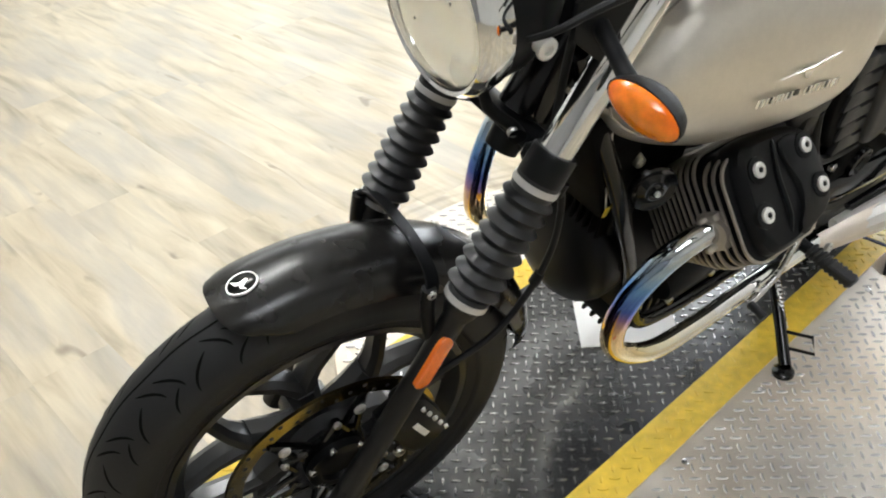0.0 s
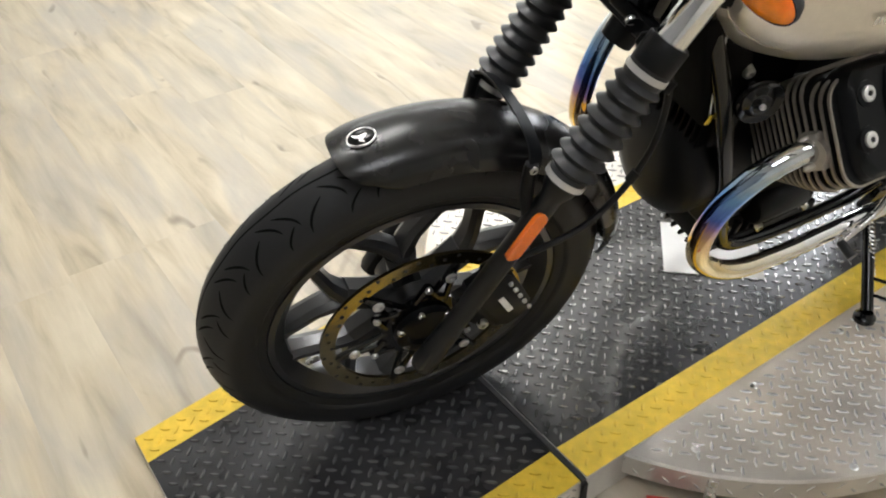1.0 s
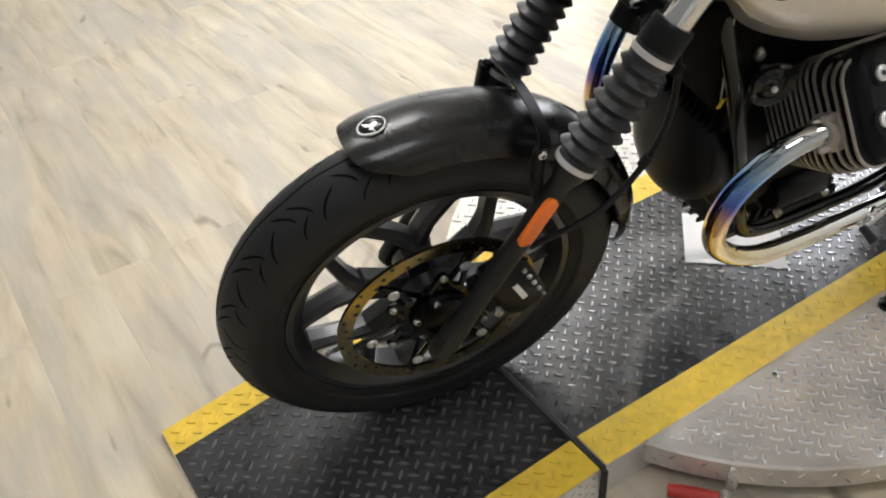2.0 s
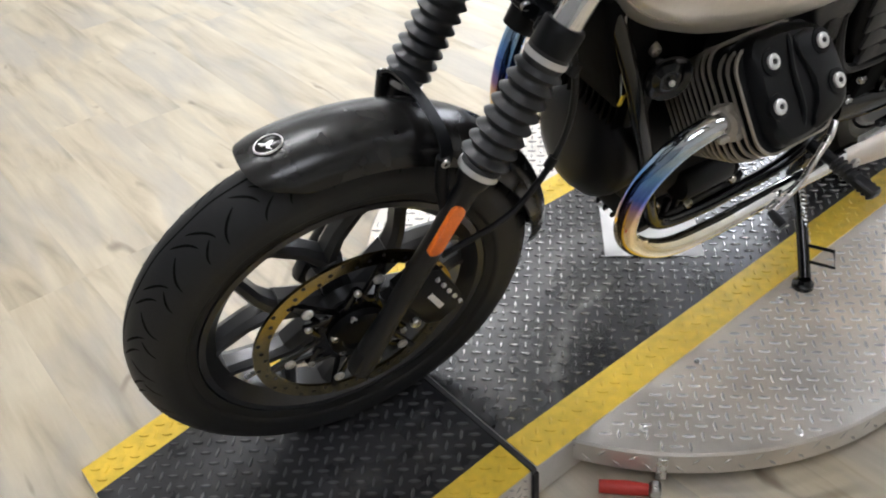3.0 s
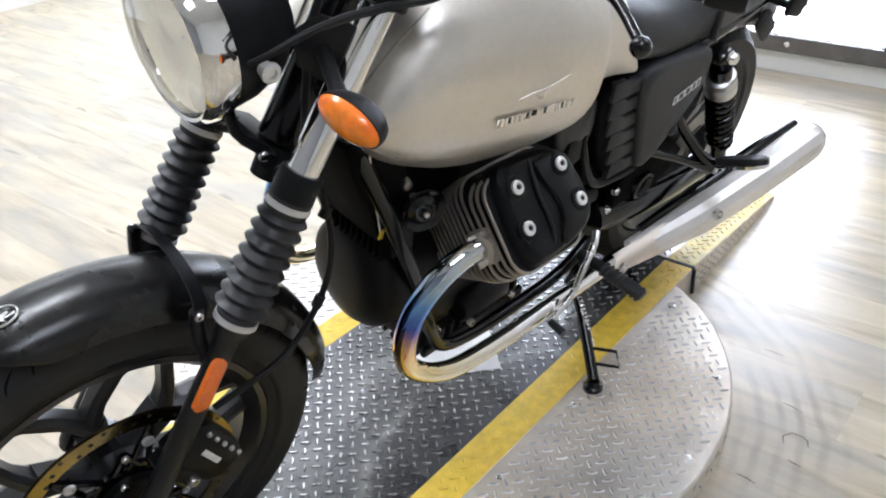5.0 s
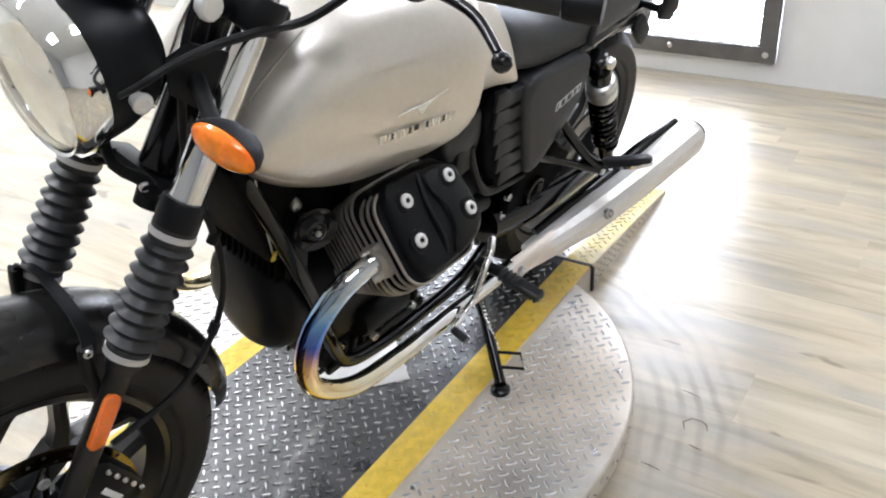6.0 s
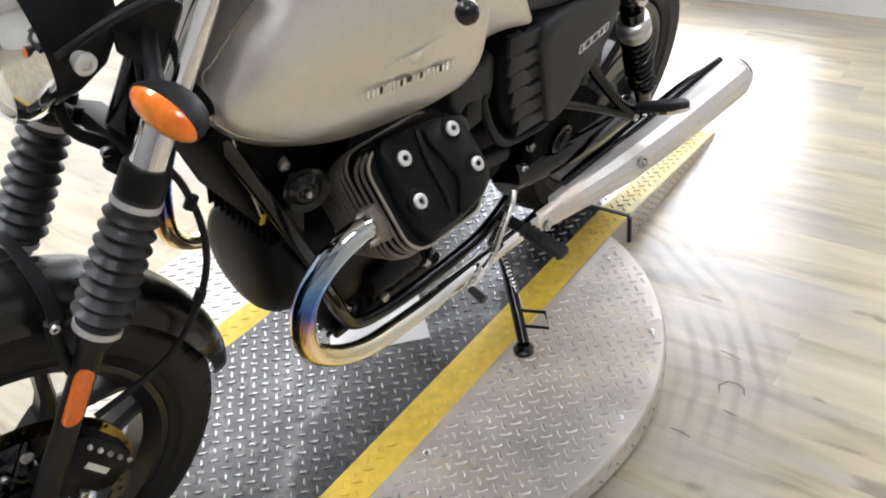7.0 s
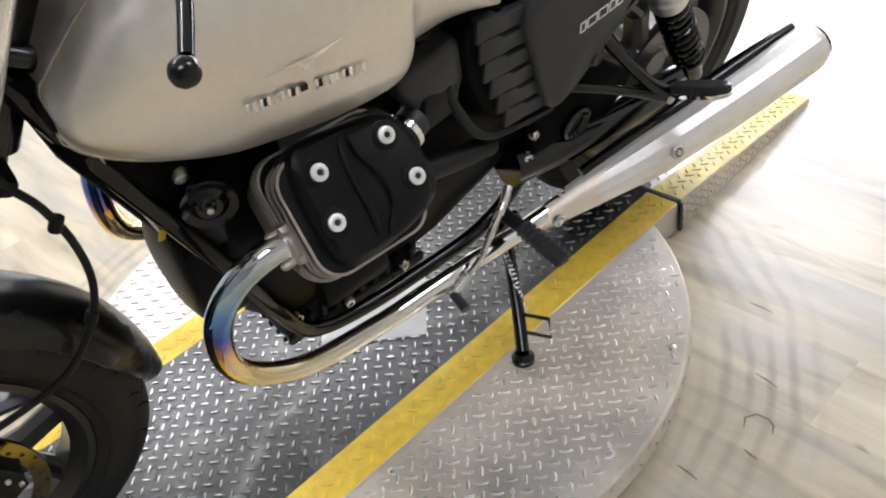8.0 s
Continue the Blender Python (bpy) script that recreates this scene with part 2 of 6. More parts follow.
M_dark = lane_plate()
M_dark_bump = material("dark_plate_lug", (0.36, 0.355, 0.35), 0.24, 0.85, 0.45, 18)
M_ramp = material("black_ramp_plate", (0.022, 0.022, 0.024), 0.30, 0.15, 0.35, 9, 0.3, 160, rough_vary=0.3, large=(0.045, 0.045, 0.047), spec=0.45)
M_ramp_bump = material("black_ramp_lug", (0.17, 0.17, 0.17), 0.32, 0.6, 0.45, 18)
M_tape = material("yellow_floor_paint", (0.80, 0.56, 0.05), 0.45, 0, 0.20, 45, 0.25, 260, large=(0.70, 0.475, 0.04))
M_tape_worn = material("worn_yellow_paint", (0.62, 0.46, 0.06), 0.55, 0.0, 0.3, 40, 0.25, 260, large=(0.50, 0.40, 0.13))
M_bolt = material("bright_zinc", (0.86, 0.855, 0.84), 0.34, 0.55, 0.05, 60)
M_black_gap = material("black_rubber_joint", (0.012, 0.012, 0.012), 0.6)
# darker than the tyre: holds the shade that lies in a groove
M_groove = material("groove_shade_black", (0.005, 0.005, 0.005), 0.9, spec=0.1)
M_paper = material("white_paper", (0.80, 0.79, 0.77), 0.7, vary=0.04, scale=20)
M_rubber = material("tyre_rubber", (0.0145, 0.0148, 0.0155), 0.54, 0, 0.25, 40, 0.25, 400, spec=0.34)
M_boot = material("gaiter_rubber", (0.0165, 0.017, 0.018), 0.40, 0, 0.25, 40, 0.15, 300, spec=0.5)
M_matte = material("satin_black_paint", (0.0045, 0.0050, 0.0058), 0.40, 0, 0.15, 25, 0.06, 500, spec=0.22)
M_slider = material("satin_black_slider", (0.0075, 0.0079, 0.0086), 0.36, 0, 0.12, 30, 0.05, 500, spec=0.35)
M_fend = material("satin_black_fender_paint", (0.008, 0.0076, 0.0072), 0.27, 0.0, 0.1, 20, spec=0.45)
M_eng = material("black_engine_enamel", (0.0036, 0.0039, 0.0045), 0.42, 0, 0.25, 35, 0.2, 350, spec=0.22)
M_gloss = material("gloss_black", (0.003, 0.003, 0.0032), 0.14, 0, 0.1, 30, spec=0.45)
M_rim = material("black_cast_rim", (0.010, 0.0104, 0.0115), 0.30, 0.0, 0.12, 30, spec=0.8)
M_chrome = material("chrome", (0.86, 0.86, 0.85), 0.06, 1.0, 0.03, 20)
M_steel = material("bright_steel", (0.66, 0.65, 0.63), 0.28, 1.0, 0.08, 60)
M_fin = material("machined_fin_edge", (0.44, 0.40, 0.345), 0.4, 0.7, 0.15, 80)
M_muff = material("brushed_silencer_steel", (0.84, 0.815, 0.78), 0.48, 0.65, 0.05, 14, 0.05, 300, stretch=(1, 8, 8))
M_shield = material("brushed_shield_steel", (0.80, 0.715, 0.625), 0.48, 0.6, 0.06, 12, 0.08, 300, stretch=(1, 6, 6))
M_tank = material("satin_titanium_paint", (0.78, 0.735, 0.665), 0.36, 0.85, 0.04, 700, coat=0.12)
M_seat = material("black_vinyl", (0.028, 0.0295, 0.032), 0.48, 0, 0.12, 60, 0.35, 900, spec=0.35)
M_cover = material("grained_black_cover", (0.0240, 0.0255, 0.0275), 0.46, 0, 0.12, 50, 0.25, 900, spec=0.4)
M_plast = material("black_plastic", (0.0055, 0.0060, 0.0068), 0.5, 0, 0.12, 50, 0.25, 900, spec=0.28)
# warm tint: the yellow floor's reflection is put into the bare steel's colour
M_disc = material("floor_tinted_disc_steel", (0.36, 0.295, 0.15), 0.17, 1.0, 0.15, 40, 0.1, 200)
M_amber = material("amber_lens", (1.0, 0.27, 0.002), 0.20, 0, 0.22, 90, 0.4, 260, coat=0.8, large=(1.0, 0.17, 0.002))
M_refl = material("orange_reflector", (0.90, 0.185, 0.010), 0.22, 0, 0.1, 300, 0.5, 900, coat=0.5)
M_glass = clear("headlamp_glass", (0.96, 0.97, 0.96))
M_mirror = material("reflector_mirror", (0.90, 0.90, 0.88), 0.10, 1.0, 0.02, 20)
M_clamp = material("grey_hose_clip", (0.62, 0.61, 0.60), 0.35, 0.6, 0.08, 60)
# recess black: the shade between parts is put into this colour
M_void = material("shadow_black_plastic", (0.0022, 0.0022, 0.0022), 0.75, spec=0.08)
M_blue = blued_chrome()
M_white = material("white_print", (0.72, 0.72, 0.70), 0.4)
M_brass = material("yellow_tag", (0.65, 0.45, 0.03), 0.5)
M_gate = material("dark_steel_frame", (0.14, 0.133, 0.128), 0.5, 0.5, 0.25, 20, 0.2, 200)
M_scuff = material("rubber_scuff", (0.16, 0.125, 0.09), 0.6)
M_red = material("red_paint", (0.42, 0.03, 0.02), 0.5)


# ---- geometry ----
class Geo:
    """Vertices and faces of one mesh, with the shapes that things are made of."""

    def __init__(self):
        self.v, self.f = [], []

    def put(self, verts, faces, m=None):
        k = len(self.v)
        self.v += [(m @ Vector(p)) if m else Vector(p) for p in verts]
        self.f += [tuple(i + k for i in f) for f in faces]
        return self

    def moved(self, m):
        self.v = [m @ p for p in self.v]
        return self

    def join(self, other, m=None):
        return self.put(other.v, other.f, m)

    def rings(self, rings, closed=True, caps=True, loop=False):
        n, k = len(rings[0]), len(self.v)
        self.v += [Vector(p) for r in rings for p in r]
        rows = len(rings)
        for i in range(rows if loop else rows - 1):
            a, b = k + i * n, k + ((i + 1) % rows) * n
            for j in range(n if closed else n - 1):
                j2 = (j + 1) % n
                self.f.append((a + j, a + j2, b + j2, b + j))
        if caps and closed and not loop:
            self.f.append(tuple(k + j for j in reversed(range(n))))
            self.f.append(tuple(k + (rows - 1) * n + j for j in range(n)))
        return self

    def tube(self, pts, r, seg=12, smooth=4, caps=True, loop=False):
        """A round bar through the points; r: one radius or one for each point."""
        pts = [Vector(p) for p in pts]
        rs = list(r) if hasattr(r, "__len__") else [r] * len(pts)
        if smooth > 1 and len(pts) > 2:
            q, s, n = [], [], len(pts)
            for i in range(n if loop else n - 1):
                if loop:
                    a, b, c, d = (pts[(i + k) % n] for k in (-1, 0, 1, 2))
                else:
                    a, b, c, d = pts[max(i - 1, 0)], pts[i], pts[i + 1], pts[min(i + 2, n - 1)]
                for j in range(smooth):
                    t = j / smooth
                    q.append(0.5 * (2 * b + (c - a) * t + (2 * a - 5 * b + 4 * c - d) * t * t + (3 * b - a - 3 * c + d) * t ** 3))
                    s.append(rs[i] * (1 - t) + rs[(i + 1) % n] * t)
            if not loop:
                q.append(pts[-1])
                s.append(rs[-1])
            pts, rs = q, s
        rings, side = [], None
        for i, p in enumerate(pts):
            if loop:
                way = (pts[(i + 1) % len(pts)] - pts[i - 1]).normalized()
            else:
                way = (pts[min(i + 1, len(pts) - 1)] - pts[max(i - 1, 0)]).normalized()
            if side is None:
                side = way.orthogonal().normalized()
            side = (side - way * side.dot(way)).normalized()
            up = way.cross(side)
            rings.append([p + rs[i] * (math.cos(a) * side + math.sin(a) * up) for a in (2 * math.pi * k / seg for k in range(seg))])
        return self.rings(rings, caps=caps, loop=loop)

    def lathe(self, profile, origin=(0, 0, 0), axis=(0, 0, 1), seg=24, loop=False):
        """profile: (along the axis, radius), turned round the axis."""
        axis = Vector(axis).normalized()
        u = axis.orthogonal().normalized()
        w = axis.cross(u)
        o = Vector(origin)
        rings = [[o + axis * a + max(r, 1e-5) * (math.cos(t) * u + math.sin(t) * w) for t in (2 * math.pi * k / seg for k in range(seg))] for a, r in profile]
        return self.rings(rings, caps=not loop, loop=loop)

    def box(self, size, m=None, bevel=0.0, seg=1):
        bm = bmesh.new()
        bmesh.ops.create_cube(bm, size=1)
        bmesh.ops.scale(bm, vec=Vector(size), verts=bm.verts)
        if bevel:
            bmesh.ops.bevel(bm, geom=list(bm.edges), offset=bevel, segments=seg, affect="EDGES", profile=0.5)
        bm.verts.index_update()
        self.put([v.co.copy() for v in bm.verts], [tuple(v.index for v in f.verts) for f in bm.faces], m)
        bm.free()
        return self

    def plate(self, outline, thick, m=None, bevel=0.0):
        """A flat outline (x, y), thick along z, with chamfered edges on its upper side."""
        c = Vector((sum(p[0] for p in outline) / len(outline), sum(p[1] for p in outline) / len(outline)))
        rings = [[(x, y, 0) for x, y in outline]]
        if bevel:
            rings.append([(x, y, thick - bevel) for x, y in outline])
            inner = []
            for x, y in outline:
                d = Vector((x, y)) - c
                d = d * max(0.0, 1 - bevel * 1.4 / max(d.length, 1e-6)) + c
                inner.append((d.x, d.y, thick))
            rings.append(inner)
        else:
            rings.append([(x, y, thick) for x, y in outline])
        g = Geo().rings(rings)
        return self.join(g, m)


def mirror(g):
    """The same shape on the other side of the motorcycle."""
    h = Geo()
    h.v = [Vector((p.x, -p.y, p.z)) for p in g.v]
    h.f = [tuple(reversed(f)) for f in g.f]
    return h


def part(name, g, mat, parent=None, label="", angle=40, pattern=False):
    me = bpy.data.meshes.new(name)
    me.from_pydata([tuple(p) for p in g.v], [], g.f)
    me.update()
    bm = bmesh.new()
    bm.from_mesh(me)
    bmesh.ops.recalc_face_normals(bm, faces=bm.faces)
    bm.to_mesh(me)
    bm.free()
    me.shade_smooth()
    me.set_sharp_from_angle(angle=radians(angle))
    me.materials.append(mat)
    ob = new(name, me)
    if parent:
        ob.parent = parent
    if label or pattern:
        tagged(ob, label, kind="stuff" if pattern else "")
    return ob


def axes(origin, x, z):
    """A pose with the given x and z directions."""
    z = Vector(z).normalized()
    x = Vector(x)
    x = (x - z * x.dot(z)).normalized()
    return Matrix.Translation(origin) @ Matrix((x, z.cross(x), z)).transposed().to_4x4()


# ---- the shop: floor, walls, ceiling ----
def setting(name, g, mat, label, category):
    return tagged(part(name, g, mat), label, category, kind="structure")


X0, X1, Y0, Y1, TOP = -4.2, 2.35, -4.4, 4.2, 3.0
g = Geo().box((X1 - X0 + 0.4, Y1 - Y0 + 0.4, 0.1), pose((X0 + X1) / 2, (Y0 + Y1) / 2, FLOOR - 0.054))
floor = setting("floor", g, M_sub, "limed oak vinyl plank floor with grey washes and scuffs", "floor")

# planks run along y; their seams are hairline gaps
PW, PL = 0.18, 1.25
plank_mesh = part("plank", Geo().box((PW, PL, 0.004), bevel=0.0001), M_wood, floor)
first_plank = True
rng = random.Random(4)
i = 0
x = X0
while x < X1:
    y = Y0 - rng.random() * PL
    while y < Y1:
        if first_plank:
            ob, first_plank = plank_mesh, False
        else:
            ob = new("plank", plank_mesh.data)
            ob.parent = floor
        lo, hi, side = max(y, Y0), min(y + PL, Y1), min(x + PW, X1)
        ob.location = ((x + side) / 2, (lo + hi) / 2, FLOOR - 0.002)
        ob.scale = ((side - x) / PW, (hi - lo) / PL, 1)
        y += PL
    x += PW

# a few dark scuffs on the planks
SCUFFS = (((0.230, -0.679), (0.251, -0.670), (0.269, -0.682), (0.270, -0.703), (0.263, -0.715), (0.246, -0.722)), ((0.191, -0.702), (0.188, -0.715), (0.186, -0.729)),
          ((0.506, -0.533), (0.507, -0.556), (0.505, -0.579)), ((0.350, -0.633), (0.347, -0.656), (0.341, -0.679)), ((0.099, -0.635), (0.098, -0.655), (0.094, -0.676)))
for marks in SCUFFS:
    strip = Geo()
    for k, (x, y) in enumerate(marks):
        a, b = Vector(marks[max(k - 1, 0)]), Vector(marks[min(k + 1, len(marks) - 1)])
        d = (b - a).normalized().orthogonal() * (0.0022 if 0 < k < len(marks) - 1 else 0.0010)
        strip.v += [Vector((x + d.x, y + d.y, FLOOR + 0.0004)), Vector((x - d.x, y - d.y, FLOOR + 0.0004))]
    strip.f = [(2 * k, 2 * k + 1, 2 * k + 3, 2 * k + 2) for k in range(len(marks) - 1)]
    part("scuff_mark", strip, M_scuff, floor, "dark rubber scuff")


def wall_with_opening(name, x, a0, a1, spans, zb, zt, along_y=True, thick=0.16, outward=1):
    """A wall of butted pieces round its window openings."""
    g = Geo()
    mid = x + outward * thick / 2
    pieces, at = [], a0
    for o0, o1 in spans:
        pieces += [(at, o0, FLOOR, TOP), (o0, o1, FLOOR, zb), (o0, o1, zt, TOP)]
        at = o1
    pieces.append((at, a1, FLOOR, TOP))
    for s0, s1, z0, z1 in pieces:
        c, size = ((s0 + s1) / 2, (z0 + z1) / 2), (s1 - s0, z1 - z0)
        if along_y:
            g.box((thick, size[0], size[1]), pose(mid, c[0], c[1]))
        else:
            g.box((size[0], thick, size[1]), pose(c[0], mid, c[1]))
    return setting(name, g, M_wall, "white painted wall with a barred window opening", "wall")


WY0, WY1, WZ0, WZ1 = -0.325, 1.55, 0.015, 2.1      # window in the end wall
wall_with_opening("wall_east", X1, Y0, Y1, ((WY0, WY1), (3.0, 4.1)), WZ0, WZ1)
NX0, NX1, NZ0, NZ1 = 0.3, 2.1, 0.3, 2.3        # window in the long wall
wall_with_opening("wall_north", Y1, X0, X1, ((NX0, NX1),), NZ0, NZ1, along_y=False)
# unseen wall, its grey tone set to darken the motorcycle's reflections
setting("wall_west", Geo().box((0.16, Y1 - Y0, TOP - FLOOR), pose(X0 - 0.08, (Y0 + Y1) / 2, (TOP + FLOOR) / 2)), M_back, "plain unseen wall, grey to darken reflections", "wall")
setting("wall_south", Geo().box((X1 - X0, 0.16, TOP - FLOOR), pose((X0 + X1) / 2, Y0 - 0.08, (TOP + FLOOR) / 2)), M_side_wall, "plain off-white painted wall", "wall")
setting("ceiling", Geo().box((X1 - X0 + 0.3, Y1 - Y0 + 0.3, 0.1), pose((X0 + X1) / 2, (Y0 + Y1) / 2, TOP + 0.05)), M_ceil, "flat white ceiling", "ceiling")

# daylight outside the windows
M_day = glow("daylight", (0.95, 0.98, 1.0), 13.0)
setting("backdrop_east", Geo().box((0.02, 3.0, 3.6), pose(X1 + 0.9, 0.55, 1.2)), M_day, "bright overcast daylight outside", "backdrop")
M_side = glow("shaded_daylight", (0.97, 1.0, 0.94), 4.2)
setting("backdrop_far", Geo().box((0.02, 2.2, 3.6), pose(X1 + 0.9, 3.4, 1.2)), M_side, "paler daylight outside", "backdrop")
M_north = glow("north_daylight", (0.96, 1.0, 0.86), 0.7)
setting("backdrop_north", Geo().box((NX1 - NX0 + 1.6, 0.02, NZ1 - NZ0 + 1.4), pose((NX0 + NX1) / 2, Y1 + 0.9, (NZ0 + NZ1) / 2)), M_north, "bright overcast daylight outside", "backdrop")


def window_guard():
    """Dark steel frame with expanded-metal mesh, bolted over the window."""
    top = tagged(new("window_guard"), "dark steel window guard with expanded metal mesh", "window guard")
    fx = X1 - 0.02
    w = 0.065
    for name, size, c in (("bottom_rail", (0.04, WY1 - WY0, w), ((WY0 + WY1) / 2, WZ0 + w / 2)),
                          ("top_rail", (0.04, WY1 - WY0, w), ((WY0 + WY1) / 2, WZ1 - w / 2)),
                          ("stile", (0.04, w, WZ1 - WZ0 - 2 * w), (WY0 + w / 2, (WZ0 + WZ1) / 2)),
                          ("stile", (0.04, w, WZ1 - WZ0 - 2 * w), (WY1 - w / 2, (WZ0 + WZ1) / 2))):
        part(name, Geo().box(size, pose(fx, *c), 0.003), M_gate, top)
    mesh = Geo()
    py, pz = 0.052, 0.021
    y = WY0 + w
    rows = int((WZ1 - WZ0 - 2 * w) / pz)
    for s in (1, -1):
        for k in range(-rows, int((WY1 - WY0) / py) + 1):
            a = (WY0 + w + k * py, WZ0 + w) if s == 1 else (WY0 + w + (k + rows) * py, WZ0 + w)
            pts = []
            for j in range(rows + 1):
                yy, zz = a[0] + s * j * py / 1.0, a[1] + j * pz
                if WY0 + w - 0.01 <= yy <= WY1 - w + 0.01:
                    pts.append((fx + 0.004 * s, yy, zz))
            if len(pts) > 1:
                mesh.tube([pts[0], pts[-1]], 0.0026, 4, 1)
    part("mesh", mesh, M_gate, top, "grey expanded metal mesh", pattern=True)
    for by in (WY0 + 0.035, WY0 + 0.42, WY0 + 0.85, WY0 + 1.3):
        part("bolt", Geo().lathe([(0, 0.012), (0.006, 0.012), (0.010, 0.007)], (fx - 0.02, by, WZ0 + 0.036), (-1, 0, 0), 10), M_steel, top, "bright bolt head")


window_guard()


def ceiling_light(x, y, deep=0.61, lit=None):
    top = tagged(new("ceiling_light"), "unseen white rectangular ceiling panel light, switched on" if deep > 0.3 else "slim white ceiling tube light, switched on", "ceiling light", "ceiling lights")
    top.location = (x, y, TOP)
    fr = Geo()
    h = deep / 2 + 0.015
    for sx, sy, w, d in ((0, h, 1.26, 0.03), (0, -h, 1.26, 0.03), (0.615, 0, 0.03, deep), (-0.615, 0, 0.03, deep)):
        fr.box((w, d, 0.05), pose(sx, sy, -0.026), 0.003)
    part("frame", fr, M_ceil, top)
    part("diffuser", Geo().box((1.2, deep, 0.012), pose(0, 0, -0.03)), lit or M_lamp, top, "glowing white diffuser")


M_lamp = glow("lamp_diffuser", (0.97, 0.985, 1.0), 11.0)
# unseen panels, added to brighten the end wall and the near side
for lx, ly in ((1.2, -1.6), (-1.6, -1.7)):
    ceiling_light(lx, ly)
M_lamp_north = glow("north_lamp_diffuser", (0.99, 0.985, 0.97), 9.5)
for lx, ly in ((0.45, 3.5), (1.7, 2.95)):
    ceiling_light(lx, ly, lit=M_lamp_north)
ceiling_light(-0.75, 0.75, 0.16, glow("tube_diffuser", (1.0, 0.985, 0.94), 60.0))

# ---- the turntable with its lane and ramps ----
LUG = 0.0228      # spacing of the tread's lugs
LANE, TAPE, JOINT, DISC = 0.297, 0.073, 0.618, 0.61


def lugs(x0, x1, y0, y1, keep, lift, m=None, high=0.0029):
    """Raised lozenges of checker plate, set crosswise at 45 degrees to the lane."""
    g = Geo()
    c = math.cos(math.radians(45))
    n = int((abs(x1 - x0) + abs(y1 - y0)) / LUG) + 8
    L, W, H = 0.0112, 0.0029, high
    for i in range(-n, n):
        for j in range(-n, n):
            x, y = (i - j) * LUG * c, (i + j) * LUG * c
            if not (x0 < x < x1 and y0 < y < y1 and keep(x, y)):
                continue
            a = radians(45 if (i + j) % 2 else -45)
            dx, dy = math.cos(a), math.sin(a)
            v = []
            for s, h in ((1.0, 0.0), (0.55, H)):
                for px, py in ((L, 0), (0.4 * L, W), (-0.4 * L, W), (-L, 0), (-0.4 * L, -W), (0.4 * L, -W)):
                    px, py = px * (s + 0.25 * (s < 1)), py * s
                    v.append((x + px * dx - py * dy, y + px * dy + py * dx, lift + h))
            f = [(k, (k + 1) % 6, 6 + (k + 1) % 6, 6 + k) for k in range(6)] + [(6, 7, 8, 9, 10, 11)]
            g.put(v, f, m)
    return g


turntable = tagged(new("motorcycle_turntable"), "round aluminium checker plate turntable with a dark lane and yellow edges", "turntable")
disc = part("deck", Geo().lathe([(-0.050, DISC - 0.004), (-0.046, DISC), (-0.004, DISC), (0.0, DISC - 0.004), (0.0, 0.02)], seg=128), M_alu, turntable, "aluminium checker plate disc")
part("tread", lugs(-DISC, DISC, -DISC, DISC, lambda x, y: math.hypot(x, y) < DISC - 0.016 and abs(y) > LANE + 0.012, 0.0), M_alu_bump, disc, pattern=True)
rimlugs = Geo()
for k in range(150):
    a = 2 * math.pi * k / 150
    t = Vector((-math.sin(a), math.cos(a), 0))
    o = Vector((DISC * math.cos(a), DISC * math.sin(a), -0.016 if k % 2 else -0.034))
    d = (t + Vector((0, 0, 1 if k % 2 else -1))).normalized()
    rimlugs.put([(-0.011, 0, 0), (0, 0.003, 0), (0.011, 0, 0), (0, -0.003, 0), (0, 0, 0.0015)], [(0, 1, 4), (1, 2, 4), (2, 3, 4), (3, 0, 4)], axes(o, d, (math.cos(a), math.sin(a), 0)))
part("edge_tread", rimlugs, M_alu_bump, disc, pattern=True)
part("base_ring", Geo().lathe([(FLOOR, 0.565), (-0.0505, 0.565), (-0.0505, 0.2), (FLOOR, 0.2)], seg=96, loop=True), M_black_gap, turntable, "dark recessed base")
lane = part("lane", Geo().box((2 * JOINT, 2 * LANE, 0.072), pose(0, 0, -0.0345), 0.0015), M_alu, turntable, "lane across the disc with aluminium sides")
part("lane_sheet", Geo().box((2 * JOINT - 0.003, 2 * (LANE - TAPE), 0.002), pose(0, 0, 0.0022)), M_dark, turntable, "dark grey checker plate with paler patches")
inner = LANE - TAPE
part("lane_tread", lugs(-JOINT, JOINT, -inner, inner, lambda x, y: abs(x) < JOINT - 0.012 and abs(y) < inner - 0.004, 0.0032, high=0.0028), M_dark_bump, turntable, pattern=True)
for s in (1, -1):
    tape = part("yellow_edge", Geo().box((2 * JOINT - 0.003, TAPE, 0.0018), pose(0, s * (LANE - TAPE / 2 - 0.001), 0.0024)), M_tape, turntable, "yellow painted edge strip")
    lo, hi = sorted((s * (inner + 0.004), s * (LANE - 0.010)))
    part("edge_tread", lugs(-JOINT + 0.012, JOINT - 0.012, lo, hi, lambda x, y: True, 0.0022), M_tape, tape, pattern=True)
for sx, sy in ((-0.237, -0.322), (0.011, -0.325), (0.006, -0.574), (0.255, -0.523), (0.44, -0.33), (-0.25, -0.535), (-0.43, -0.36),
               (-0.237, 0.325), (0.01, 0.325), (0.0, 0.575), (0.25, 0.525), (-0.25, 0.53), (-0.44, 0.34), (0.44, 0.34)):
    part("screw", Geo().lathe([(0, 0.0075), (0.002, 0.0075), (0.0032, 0.005), (0.0032, 0.0028), (0.0018, 0.0024), (0.0018, 0.0001)], (sx, sy, 0.0002), (0, 0, 1), 12), M_steel, turntable, "steel screw head")

